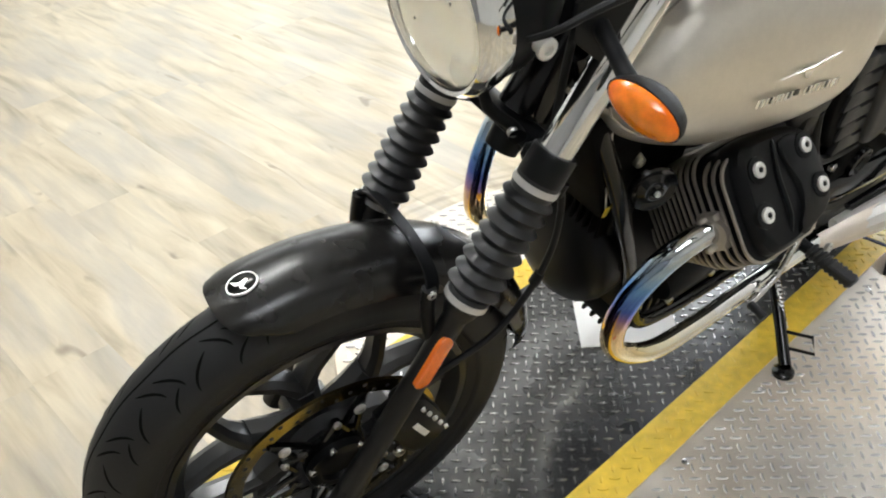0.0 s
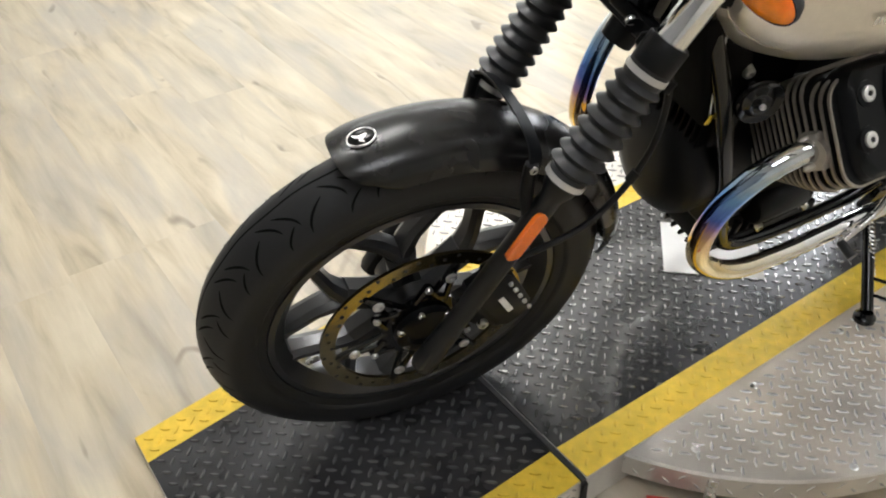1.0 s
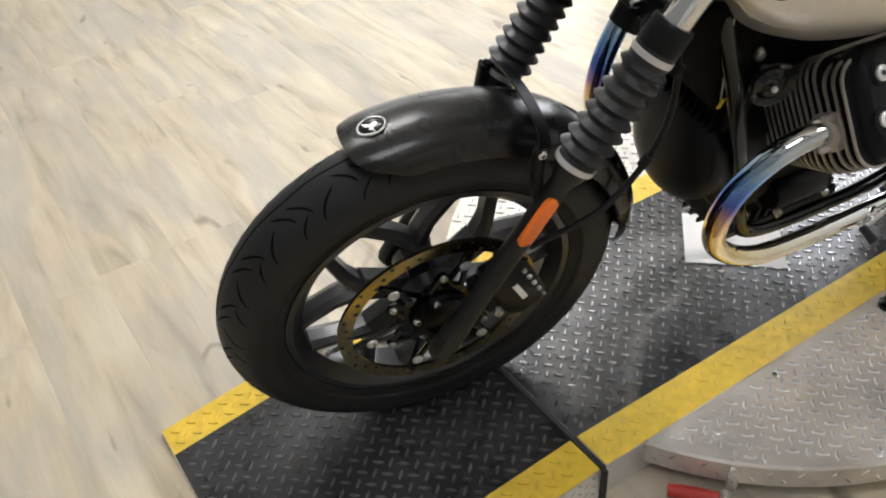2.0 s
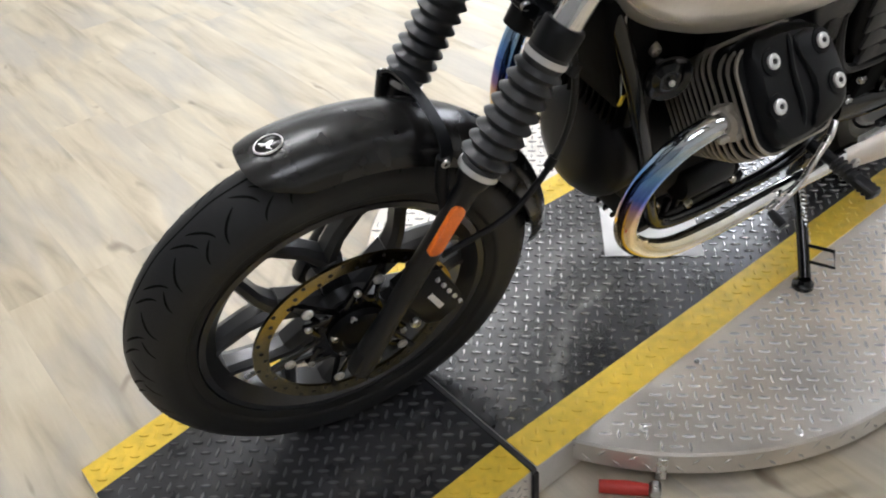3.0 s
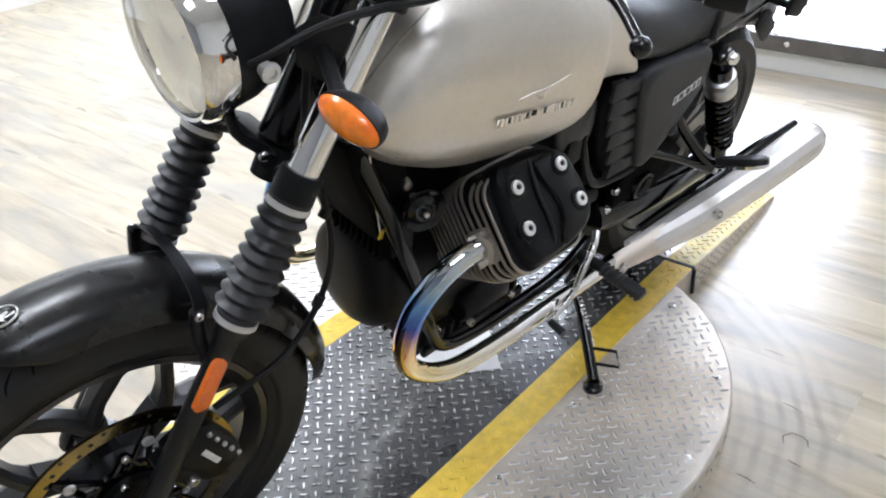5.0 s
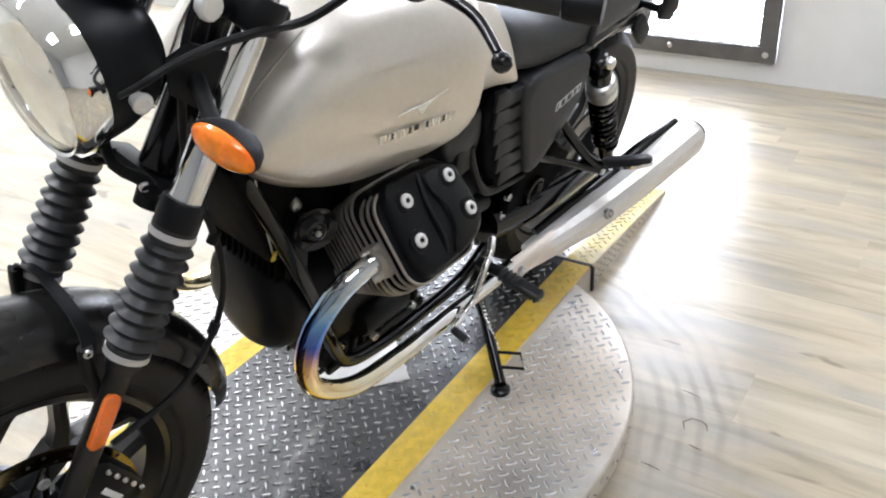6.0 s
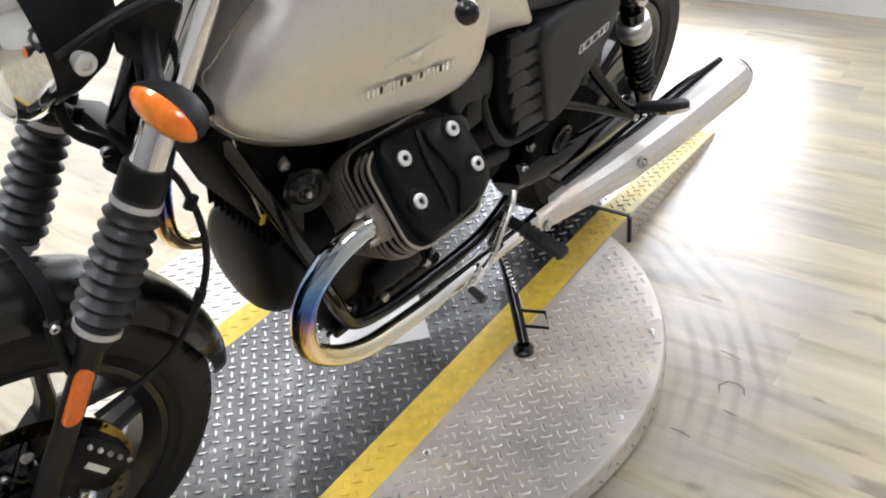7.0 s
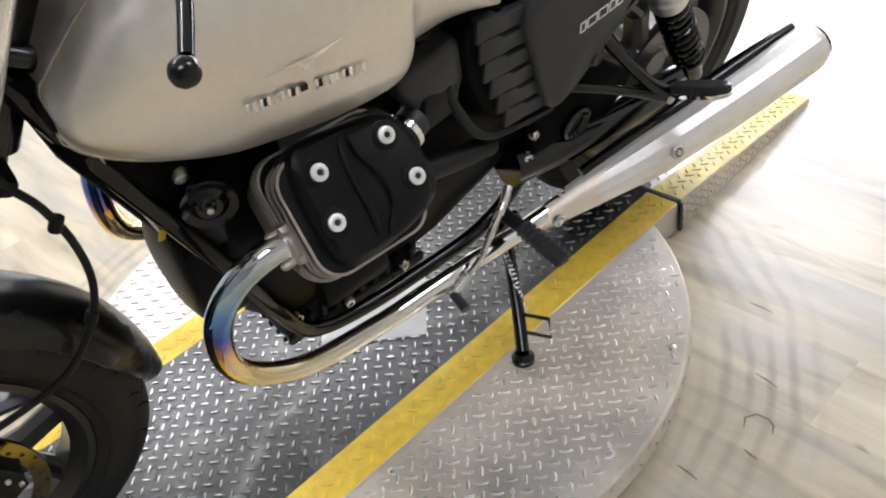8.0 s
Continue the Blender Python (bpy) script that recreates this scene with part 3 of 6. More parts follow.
# brake lever of the turntable, with a red grip
part("lock_strap", Geo().box((0.004, 0.018, 0.05), axes(Vector((-0.449, -0.4165, -0.034)), (0.73, 0.68, 0), (0, 0, 1)), 0.001), M_steel, turntable, "bare steel lock strap")
part("lock_pivot", Geo().lathe([(-0.012, 0.008), (-0.010, 0.010), (0.010, 0.010), (0.012, 0.008)], (-0.470, -0.424, -0.062), (0.73, 0.68, 0.0), 16), M_steel, turntable, "steel pivot")
part("lock_grip", Geo().tube([(-0.480, -0.418, -0.060), (-0.505, -0.389, -0.060), (-0.534, -0.358, -0.060)], [0.010, 0.012, 0.011], 12, 2), M_red, turntable, "red rubber lever grip")


def ramp(sign, name, reach):
    """A wedge that falls evenly from the lane's end to the floor, sign: the side it lies on."""
    top = tagged(new(name), "low checker plate ramp with yellow edges beside the turntable", "ramp", "turntable ramps")
    x0 = JOINT + 0.012
    run, fall = reach - x0, 0.064

    def laid(g):
        """From a flat strip (along, across, lift) onto the slope."""
        g.v = [Vector((sign * (x0 + p.x), p.y * (1 - 0.065 * p.x / run), p.z - fall * p.x / run)) for p in g.v]
        return g
    body = Geo()
    for y in (-LANE, LANE):
        body.v += [Vector((0, y, 0)), Vector((run, y, 0)), Vector((run, y, FLOOR + fall + 0.001)), Vector((0, y, FLOOR + 0.001))]
    body.f += [(0, 1, 2, 3), (7, 6, 5, 4), (0, 4, 5, 1), (1, 5, 6, 2), (2, 6, 7, 3), (3, 7, 4, 0)]
    part("wedge", laid(body), M_alu, top, "aluminium checker plate side")
    sheet = part("deck_sheet", laid(Geo().box((run - 0.002, 2 * inner, 0.002), pose(run / 2, 0, 0.0022))), M_ramp if sign < 0 else M_alu, top, "dark grey checker plate with paler patches" if sign < 0 else "bare worn checker plate")
    part("tread", laid(lugs(0.01, run - 0.01, -inner + 0.004, inner - 0.004, lambda x, y: True, 0.0032, high=0.0032)), M_ramp_bump if sign < 0 else M_alu_bump, sheet, pattern=True)
    for s in (1, -1):
        tape = part("yellow_edge", laid(Geo().box((run - 0.002, TAPE, 0.0018), pose(run / 2, s * (LANE - TAPE / 2 - 0.001), 0.0024))), M_tape if sign < 0 else M_tape_worn, top, "yellow painted edge strip")
        lo, hi = sorted((s * (inner + 0.004), s * (LANE - 0.010)))
        part("edge_tread", laid(lugs(0.012, run - 0.012, lo, hi, lambda x, y: True, 0.0026)), M_tape if sign < 0 else M_tape_worn, tape, pattern=True)
        side = Geo()
        for k in range(40):
            for r in range(3):
                px = 0.012 + k * 0.0144
                pz = -0.012 - r * 0.0204 - (0.0102 if k % 2 else 0)
                if FLOOR + 0.008 < pz < -fall * px / run - 0.007 and px < run - 0.03:
                    d = Vector((1, 0, 1 if k % 2 else -1))
                    side.put([(-0.010, 0, 0), (0, 0.0028, 0), (0.010, 0, 0), (0, -0.0028, 0), (0, 0, 0.0015)], [(0, 1, 4), (1, 2, 4), (2, 3, 4), (3, 0, 4)], axes((sign * (x0 + px), s * LANE * (1 - 0.065 * px / run), pz), d, (0, s, 0)))
        part("side_tread", side, M_alu_bump, top, pattern=True)
    j = Geo().box((0.010, 2 * LANE + 0.004, 0.010), pose(sign * (JOINT + 0.006), 0, -0.001), 0.001)
    for s in (1, -1):
        j.box((0.010, 0.006, 0.068), pose(sign * (JOINT + 0.006), s * (LANE + 0.0035), -0.038))
    part("joint_seal", j, M_black_gap, top, "black rubber seal")


ramp(-1, "front_ramp", 1.182)
ramp(1, "rear_ramp", 1.238)

g = Geo().box((0.204, 0.178, 0.0006), axes((0.0055, -0.0075, 0.0058), (0.147, -0.14, 0), (0, 0, 1)))
tagged(part("paper_sheet", g, M_paper), "white paper sheet lying on the dark lane under the motorcycle", "paper sheet")


# ---- the motorcycle ----
# Its own frame: x back from the front axle, y to its right, z up from the tyres' contacts.
LEAN, YAW, DIVE, STEER, RAKE = 15.0, 5.0, 0.6, 5.0, 28.3
bike = tagged(new("motorcycle"), "retro roadster motorcycle with titanium tank, leaning on its stand", "motorcycle")
bike.matrix_world = Matrix.Translation((-0.785, 0.035, -0.012)) @ Matrix.Rotation(radians(-YAW), 4, "Z") @ Matrix.Rotation(radians(-DIVE), 4, "Y") @ Matrix.Rotation(radians(LEAN), 4, "X")
AXLE = Vector((0, 0, 0.316))
FORK = Vector((math.sin(radians(RAKE)), 0, math.cos(radians(RAKE))))
BACK = Vector((math.cos(radians(RAKE)), 0, -math.sin(radians(RAKE))))
pivot = AXLE + 0.05 * BACK
S = Matrix.Translation(pivot) @ Matrix.Rotation(radians(-STEER), 4, FORK) @ Matrix.Translation(-pivot)


def steered(name, g, mat, parent=bike, label="", angle=40):
    return part(name, g.moved(S), mat, parent, label, angle)


# the front wheel's own place and turn, between the fork legs
WHEEL_Y = Vector((0.130, 0.991, -0.0085)).normalized()
WHEEL_Z = (Vector((0, 0, 1)) - WHEEL_Y * WHEEL_Y.z).normalized()
W = Matrix.Translation((0.0205, 0.0210, 0.309)) @ Matrix((WHEEL_Y.cross(WHEEL_Z), WHEEL_Y, WHEEL_Z)).transposed().to_4x4() @ Matrix.Translation(-AXLE)


def rolled(name, g, mat, parent=bike, label="", angle=40):
    return part(name, g.moved(W), mat, parent, label, angle)


def UL(x, y, z):
    """A place on the turned front end, taken back to straight ahead."""
    return S.inverted() @ Vector((x, y, z))


def leg(d, y=0.0, fwd=0.0):
    """A point d along the fork from the axle's height."""
    return AXLE + FORK * d + Vector((0, y, 0)) - BACK * fwd


def cap_bolt(g, at, way, r=0.007, h=0.005, socket=True):
    prof = [(0, r), (h * 0.7, r), (h, r * 0.8)]
    prof += [(h, r * 0.5), (h * 0.4, r * 0.45), (h * 0.4, 0.0001)] if socket else [(h, 0.0001)]
    return g.lathe(prof, at, way, 14)


# wheels
def tyre(center, R, half, grooves, turn):
    """A tyre with a round tread, flat side walls and dark strips for its grooves' shade."""
    g = Geo()
    n, rings = 144, []
    prof = []
    for k in range(-8, 9):
        a = k / 8
        prof.append((a * half, R - 0.034 * abs(a) ** 2.2))
    side = [(half * 1.0, R - 0.05), (half * 0.965, R - 0.064), (half * 0.975, R - 0.0665), (half * 0.965, R - 0.069), (half * 0.925, R - 0.073), (half * 0.885, R - 0.0745), (half * 0.87, R - 0.078), (half * 0.80, R - 0.088)]
    prof = [(-y, r) for y, r in reversed(side)] + prof + side
    prof += [(half * 0.70, R - 0.088), (-half * 0.70, R - 0.088)]
    for i in range(n):
        t = 2 * math.pi * i / n
        rings.append([center + Vector((r * math.sin(t), y, r * math.cos(t))) for y, r in prof])
    g.rings(rings, loop=True)
    cut = Geo()

    def on(a, t, lift):
        """The tread at a (-1 to 1 across) and angle t, lifted off along its normal."""
        slope = 0.034 * 2.2 * abs(a) ** 1.2 / half
        ny, nr = math.copysign(slope, a) / math.hypot(1, slope), 1 / math.hypot(1, slope)
        y, r = a * half + ny * lift, R - 0.034 * abs(a) ** 2.2 + nr * lift
        return center + Vector((r * math.sin(t), y, r * math.cos(t)))

    def curve(u, kind):
        """Runs of the grooves over one repeat: two long hooks leaning one way, two shorter ones leaning back."""
        a0, a1, b0, bend = ((0.20, 0.64, 0.0, 0.095), (0.24, 0.70, 0.088, 0.095), (0.44, 0.92, 0.31, -0.105), (0.66, 0.96, 0.155, -0.075))[kind]
        return a0 + (a1 - a0) * u, b0 + bend * math.sin(1.45 * u)

    k, m_ = len(cut.v), 180
    for i in range(m_):
        t = 2 * math.pi * i / m_
        a = 0.02 * math.sin(t * grooves)
        cut.v += [on(a + 0.030, t, 0.0006), on(a - 0.030, t, 0.0006)]
    cut.f += [(k + 2 * i, k + 2 * i + 1, k + (2 * i + 3) % (2 * m_), k + (2 * i + 2) % (2 * m_)) for i in range(m_)]
    for i in range(grooves):
        t0 = 2 * math.pi * i / grooves
        for s in (1, -1):
            for kind, w in ((0, 0.0017), (1, 0.0017), (2, 0.0018), (3, 0.0016)):
                k = len(cut.v)
                for j in range(9):
                    u = j / 8
                    (a0, b0), (a1, b1) = curve(max(u - 0.02, 0), kind), curve(min(u + 0.02, 1), kind)
                    a, b = curve(u, kind)
                    lean = math.hypot(1, 0.034 * 2.2 * a ** 1.2 / half)
                    da, db = (a1 - a0) * half * lean, (b1 - b0) * R
                    n_ = math.hypot(da, db)
                    ww = w * (1 - 0.75 * abs(2 * u - 1) ** 3)
                    pa, pb = -db / n_ * ww / (half * lean), da / n_ * ww / R
                    t = t0 + turn * b + (0 if s > 0 else math.pi / grooves)
                    cut.v += [on(s * min(a + pa, 0.99), t + pb * turn, 0.0007), on(s * min(a - pa, 0.99), t - pb * turn, 0.0007)]
                cut.f += [(k + 2 * j, k + 2 * j + 1, k + 2 * j + 3, k + 2 * j + 2) for j in range(8)]
    return g, cut


def wheel(name, center, R, half, rim_r, label, place, spokes=6):
    top = place(name, Geo().lathe([(-0.055, 0.030), (-0.05, 0.036), (0.05, 0.036), (0.055, 0.030)], center, (0, 1, 0), 24), M_rim, bike, label)
    t, cut = tyre(center, R, half, 20, 1)
    ty = place("tyre", t, M_rubber, top, "black road tyre")
    place("tyre_groove", cut, M_groove, ty, "moulded tread groove")
    w = half * 0.80
    prof = [(-w, rim_r), (-w, rim_r - 0.010), (-w + 0.010, rim_r - 0.020), (-0.020, rim_r - 0.030), (0.020, rim_r - 0.030), (w - 0.010, rim_r - 0.020), (w, rim_r - 0.010), (w, rim_r), (0.0, rim_r + 0.001)]
    rim = place("rim", Geo().lathe(prof, center, (0, 1, 0), 96, loop=True), M_rim, top, "black cast rim")
    for k in range(spokes):
        t0 = radians(-12 + 360 / spokes * k)
        sp = Geo()
        stem = ((0.026, 0.0, 0.024, 0.052), (0.070, 0.0, 0.020, 0.048), (0.112, 0.0, 0.024, 0.046))
        for s, rows in ((0, stem), (1, ()), (-1, ())):
            if s:
                rows = ((0.098, 0.015, 0.013, 0.044), (0.122, 0.085, 0.0125, 0.042), (0.150, 0.190, 0.0105, 0.038), (rim_r - 0.036, 0.340, 0.0095, 0.040), (rim_r - 0.016, 0.385, 0.0125, 0.052))
            pts = []
            for n_, (r, a, wd, th) in enumerate(rows):
                t = t0 + s * a
                o = center + Vector((r * math.sin(t), 0, r * math.cos(t)))
                r2, a2 = rows[min(n_ + 1, len(rows) - 1)][:2]
                r1, a1 = rows[max(n_ - 1, 0)][:2]
                way = Vector((r2 * math.sin(t0 + s * a2) - r1 * math.sin(t0 + s * a1), 0, r2 * math.cos(t0 + s * a2) - r1 * math.cos(t0 + s * a1))).normalized()
                e = Vector((way.z, 0, -way.x))
                y = Vector((0, 1, 0))
                h = th / 2
                pts.append([o - e * wd - y * h * 0.5, o - e * wd * 0.45 - y * h, o + e * wd * 0.45 - y * h, o + e * wd - y * h * 0.5,
                            o + e * wd + y * h * 0.5, o + e * wd * 0.45 + y * h, o - e * wd * 0.45 + y * h, o - e * wd + y * h * 0.5])
            sp.rings(pts)
        place("spoke", sp, M_rim, top, "", 25)
    return top


def straight(name, g, mat, parent=bike, label="", angle=40):
    return part(name, g, mat, parent, label, angle)


fw = wheel("front_wheel", AXLE, 0.3195, 0.050, 0.229, "black six-spoke cast front wheel", rolled)
rw = wheel("rear_wheel", Vector((1.449, 0, 0.318)), 0.318, 0.064, 0.222, "black cast rear wheel", straight)
valve = Geo().tube([AXLE + Vector((-0.178, -0.006, -0.122)), AXLE + Vector((-0.146, -0.014, -0.100))], [0.004, 0.0045], 8, 1)
rolled("valve", valve, M_steel, fw, "steel tyre valve")

# front brake, on the left
DY = -0.064
disc_o = AXLE + Vector((0, DY, 0))
bd = rolled("brake_disc", Geo().lathe([(-0.0025, 0.137), (-0.0025, 0.160), (0.0025, 0.160), (0.0025, 0.137)], disc_o, (0, 1, 0), 96, loop=True), M_disc, fw, "drilled steel brake disc, tinted with the floor's reflection")
holes = Geo()
for k in range(48):
    t = 2 * math.pi * k / 48
    r = (0.142, 0.148, 0.155)[k % 3]
    holes.lathe([(0, 0.0032), (0.0004, 0.0032), (0.0004, 0.0001)], disc_o + Vector((r * math.sin(t), -0.0026, r * math.cos(t))), (0, -1, 0), 8)
rolled("drilled_hole", holes, M_black_gap, bd, "drilled hole")
car = Geo().lathe([(-0.004, 0.040), (-0.004, 0.066), (0.004, 0.066), (0.004, 0.040)], disc_o, (0, 1, 0), 48, loop=True)
carrier = rolled("disc_carrier", car, M_gloss, bd, "black disc carrier ring")
for k in range(6):
    arm = Geo()
    for s in (1, -1):
        t = 2 * math.pi * (k + 0.28) / 6 + s * 0.25
        t2 = 2 * math.pi * (k + 0.28) / 6
        a = disc_o + Vector((0.058 * math.sin(t), -0.001, 0.058 * math.cos(t)))
        b = disc_o + Vector((0.139 * math.sin(t2), -0.001, 0.139 * math.cos(t2)))
        arm.tube([a, b], [0.0045, 0.0055], 8, 1)
    rolled("carrier_arm", arm, M_gloss, bd)
for k in range(6):
    t = 2 * math.pi * (k + 0.28) / 6
    b = Geo().lathe([(0, 0.0085), (0.003, 0.0085), (0.004, 0.007), (0.004, 0.0042), (0.0015, 0.004), (0.0015, 0.0001)], disc_o + Vector((0.111 * math.sin(t), -0.006, 0.111 * math.cos(t))), (0, -1, 0), 14)
    rolled("bobbin", b, M_clamp, bd, "grey disc bobbin")
    t += 0.5
    b = cap_bolt(Geo(), disc_o + Vector((0.041 * math.sin(t), -0.012, 0.041 * math.cos(t))), (0, -1, 0), 0.0065, 0.006)
    rolled("disc_bolt", b, M_steel, bd, "steel bolt")
    b = cap_bolt(Geo(), disc_o + Vector((0.088 * math.sin(t + 0.25), -0.004, 0.088 * math.cos(t + 0.25))), (0, -1, 0), 0.0055, 0.006)
    rolled("carrier_bolt", b, M_steel, bd, "steel bolt")
    web = Geo()
    for dt in (-0.28, 0.28):
        a = disc_o + Vector((0.062 * math.sin(t + 0.25 + dt), -0.001, 0.062 * math.cos(t + 0.25 + dt)))
        e = disc_o + Vector((0.090 * math.sin(t + 0.25), -0.001, 0.090 * math.cos(t + 0.25)))
        web.tube([a, e], [0.0055, 0.0065], 8, 1)
    rolled("carrier_web", web, M_gloss, bd)
rolled("hub_flange", Geo().lathe([(-0.050, 0.030), (-0.046, 0.052), (-0.026, 0.056), (-0.014, 0.030)], AXLE, (0, 1, 0), 40), M_rim, fw, "black hub flange")
hubring = Geo().lathe([(0, 0.047), (0.012, 0.046), (0.014, 0.040), (0.014, 0.030), (0.006, 0.028)], disc_o + Vector((0, -0.004, 0)), (0, -1, 0), 32)
rolled("hub_cover", hubring, M_eng, fw, "black hub cover")
rolled("axle", cap_bolt(Geo().lathe([(0, 0.013), (0.024, 0.013)], AXLE + Vector((0, -0.099, 0)), (0, -1, 0), 20), AXLE + Vector((0, -0.123, 0)), (0, -1, 0), 0.0125, 0.008), M_steel, fw, "bright axle end")

# fork
SY, SY_RIGHT = 0.107, 0.092
for s in (-1, 1):
    side_y = -SY if s < 0 else SY_RIGHT
    g = Geo().lathe([(-0.030, 0.010), (-0.026, 0.017), (0.02, 0.0185), (0.08, 0.0156), (0.312, 0.0158), (0.324, 0.0215), (0.338, 0.0245)], leg(0, side_y), FORK, 28)
    g.box((0.036, 0.028, 0.044), axes(leg(-0.004, side_y), BACK, FORK), 0.008, 2)
    fl = steered("fork_leg", g, M_slider, bike, "satin black fork slider with rubber gaiter")
    prof = [(0.336, 0.0258), (0.350, 0.0268)]
    n = 8
    for k in range(n):
        d0 = 0.352 + 0.144 * k / n
        w = 0.144 / n
        R1 = 0.0345 - 0.0028 * k / n
        prof += [(d0, 0.0245), (d0 + 0.12 * w, 0.0252), (d0 + 0.40 * w, R1 - 0.0012), (d0 + 0.5 * w, R1), (d0 + 0.60 * w, R1 - 0.0014), (d0 + 0.88 * w, 0.0252)]
    prof += [(0.497, 0.0265), (0.515, 0.027)]
    steered("gaiter", Geo().lathe(prof, leg(0, side_y), FORK, 40), M_boot, fl, "ribbed black rubber gaiter", 55)
    for d in (0.342, 0.506):
        steered("gaiter_clip", Geo().lathe([(-0.004, 0.0255), (-0.004, 0.0283), (0.004, 0.0283), (0.004, 0.0255)], leg(d, side_y), FORK, 36, loop=True), M_clamp, fl, "grey gaiter clip")
    steered("fork_tube", Geo().lathe([(0.50, 0.0205), (0.835, 0.0205), (0.838, 0.018)], leg(0, side_y), FORK, 36), M_chrome, fl, "chromed fork tube")
    # lower clamp
    c = Geo().lathe([(0.513, 0.0262), (0.515, 0.0272), (0.547, 0.0268), (0.550, 0.0245)], leg(0, side_y), FORK, 32)
    c.box((0.04, 0.02, 0.024), axes(leg(0.528, side_y - s * 0.03, -0.012), BACK, FORK), 0.006)
    steered("lower_clamp", c, M_matte, bike, "black fork clamp")
    # upper clamp and headlamp ear
    c = Geo().lathe([(0.760, 0.029), (0.763, 0.031), (0.795, 0.031), (0.798, 0.029)], leg(0, side_y), FORK, 28)
    steered("upper_clamp", c, M_matte, bike, "black fork clamp")
    ear = Geo()
    pts = [leg(0.728, side_y, 0.02), leg(0.656, side_y, 0.02), leg(0.665, side_y - s * 0.008, 0.065), leg(0.70, side_y - s * 0.010, 0.085), leg(0.725, side_y - s * 0.008, 0.065)]
    ring1 = [p + Vector((0, s * 0.003, 0)) for p in pts]
    ring2 = [p - Vector((0, s * 0.003, 0)) for p in pts]
    ear.rings([ring1, ring2])
    steered("headlamp_ear", ear, M_matte, bike, "black headlamp bracket")
yoke = Geo().box((0.050, 0.165, 0.024), axes(leg(0.529, 0.010, -0.040), BACK, FORK), 0.010, 2)
yoke.lathe([(0.49, 0.022), (0.52, 0.024), (0.55, 0.022), (0.80, 0.02)], leg(0, 0, -0.05), FORK, 20)
steered("lower_yoke", yoke, M_matte, bike, "black lower yoke")
steered("upper_yoke", Geo().box((0.075, 0.24, 0.022), axes(leg(0.782, 0.02, -0.025), BACK, FORK), 0.008, 2), M_matte, bike, "black upper yoke")
# orange side reflector on each slider
for s in (-1, 1):
    rf = Geo()
    out = []
    for k in range(20):
        a = 2 * math.pi * k / 20
        x, y = 0.0120 * math.cos(a), 0.0120 * math.sin(a)
        out.append((x, y + (0.030 if y > 0 else -0.030)))
    rf.plate(out, 0.007, axes(leg(0.249, s * 0.1225 + (-0.015 if s > 0 else 0.006), 0.006), BACK if s < 0 else -BACK, (0, s, 0)) @ pose(0, 0, 0), 0.002)
    steered("side_reflector", rf, M_refl, bike, "orange side reflector")
    steered("reflector_mount", Geo().box((0.018, 0.006, 0.07), axes(leg(0.249, s * 0.119 + (-0.015 if s > 0 else 0.006), 0.005), BACK, FORK), 0.001), M_plast, bike)

# caliper
cx = AXLE + Vector((0.105, -0.082, 0.078))
cal = Geo()
m = axes(cx, Vector((0.5, 0, -0.85)), (0, -1, 0))
cal.plate([(-0.062, -0.026), (-0.045, -0.036), (0.045, -0.034), (0.062, -0.018), (0.060, 0.020), (0.040, 0.034), (-0.040, 0.036), (-0.062, 0.022)], 0.034, m, 0.008)
cal.plate([(-0.055, -0.05), (-0.02, -0.062), (0.03, -0.055), (0.04, -0.02), (-0.05, -0.02)], 0.018, m, 0.003)
caliper = steered("brake_caliper", cal, M_eng, bike, "black brake caliper")
for bx, by in ((-0.045, -0.040), (0.032, -0.044)):
    steered("caliper_bolt", cap_bolt(Geo(), m @ Vector((bx, by, 0.018)), (0, -1, 0), 0.0085, 0.008), M_steel, caliper, "bright cap bolt")
for k in range(5):
    steered("caliper_pin", cap_bolt(Geo(), m @ Vector((-0.040 + 0.020 * k, 0.026, 0.034)), (0, -1, 0), 0.0038, 0.004), M_steel, caliper, "small steel pin")
steered("caliper_badge", Geo().box((0.042, 0.009, 0.001), m @ pose(0.0, 0.002, 0.0348)), M_white, caliper, "white plain badge bar")
steered("caliper_bracket", Geo().tube([leg(0.10, -0.088, -0.02), cx + Vector((-0.03, 0.0, 0.0))], 0.013, 10, 1), M_matte, bike, "black caliper bracket")
steered("caliper_bracket", Geo().tube([leg(0.17, -0.088, -0.02), cx + Vector((-0.02, 0, 0.045))], 0.012, 10, 1), M_matte, bike, "black caliper bracket")


# front fender
def fender_shell(a0, a1, R, taper_front, taper_back, n=44, half=0.064, drop=0.052):
    """A curved guard over the wheel: outer and inner skins and rolled edges."""
    g = Geo()
    rings = []
    for i in range(n + 1):
        u = i / n
        t = radians(a0 + (a1 - a0) * u)
        f = 1.0
        if u < taper_front:
            f = math.sqrt(max(0.0, 1 - (1 - u / taper_front) ** 2)) * 0.10 + 0.90
        if u > 1 - taper_back:
            v = (u - 1 + taper_back) / taper_back
            f = 1 - 0.62 * v ** 1.6
        ring = []
        for skin in (0, 1):
            pts = []
            for k in range(17):
                b = -1 + k / 8
                w = (half - 0.0025 * skin) * f
                y = w * math.sin(b * math.pi / 2 * 0.98)
                r = R - 0.0025 * skin - drop * (0.5 + 0.5 * f) * (1 - math.cos(b * math.pi / 2)) ** 1.15
                tt = t + radians(9.0) * abs(b) ** 3 * (1 - u) ** 8
                pts.append(AXLE + Vector((r * math.sin(tt), y, r * math.cos(tt))))
            ring += pts if skin == 0 else list(reversed(pts))
        rings.append(ring)
    return g.rings(rings)


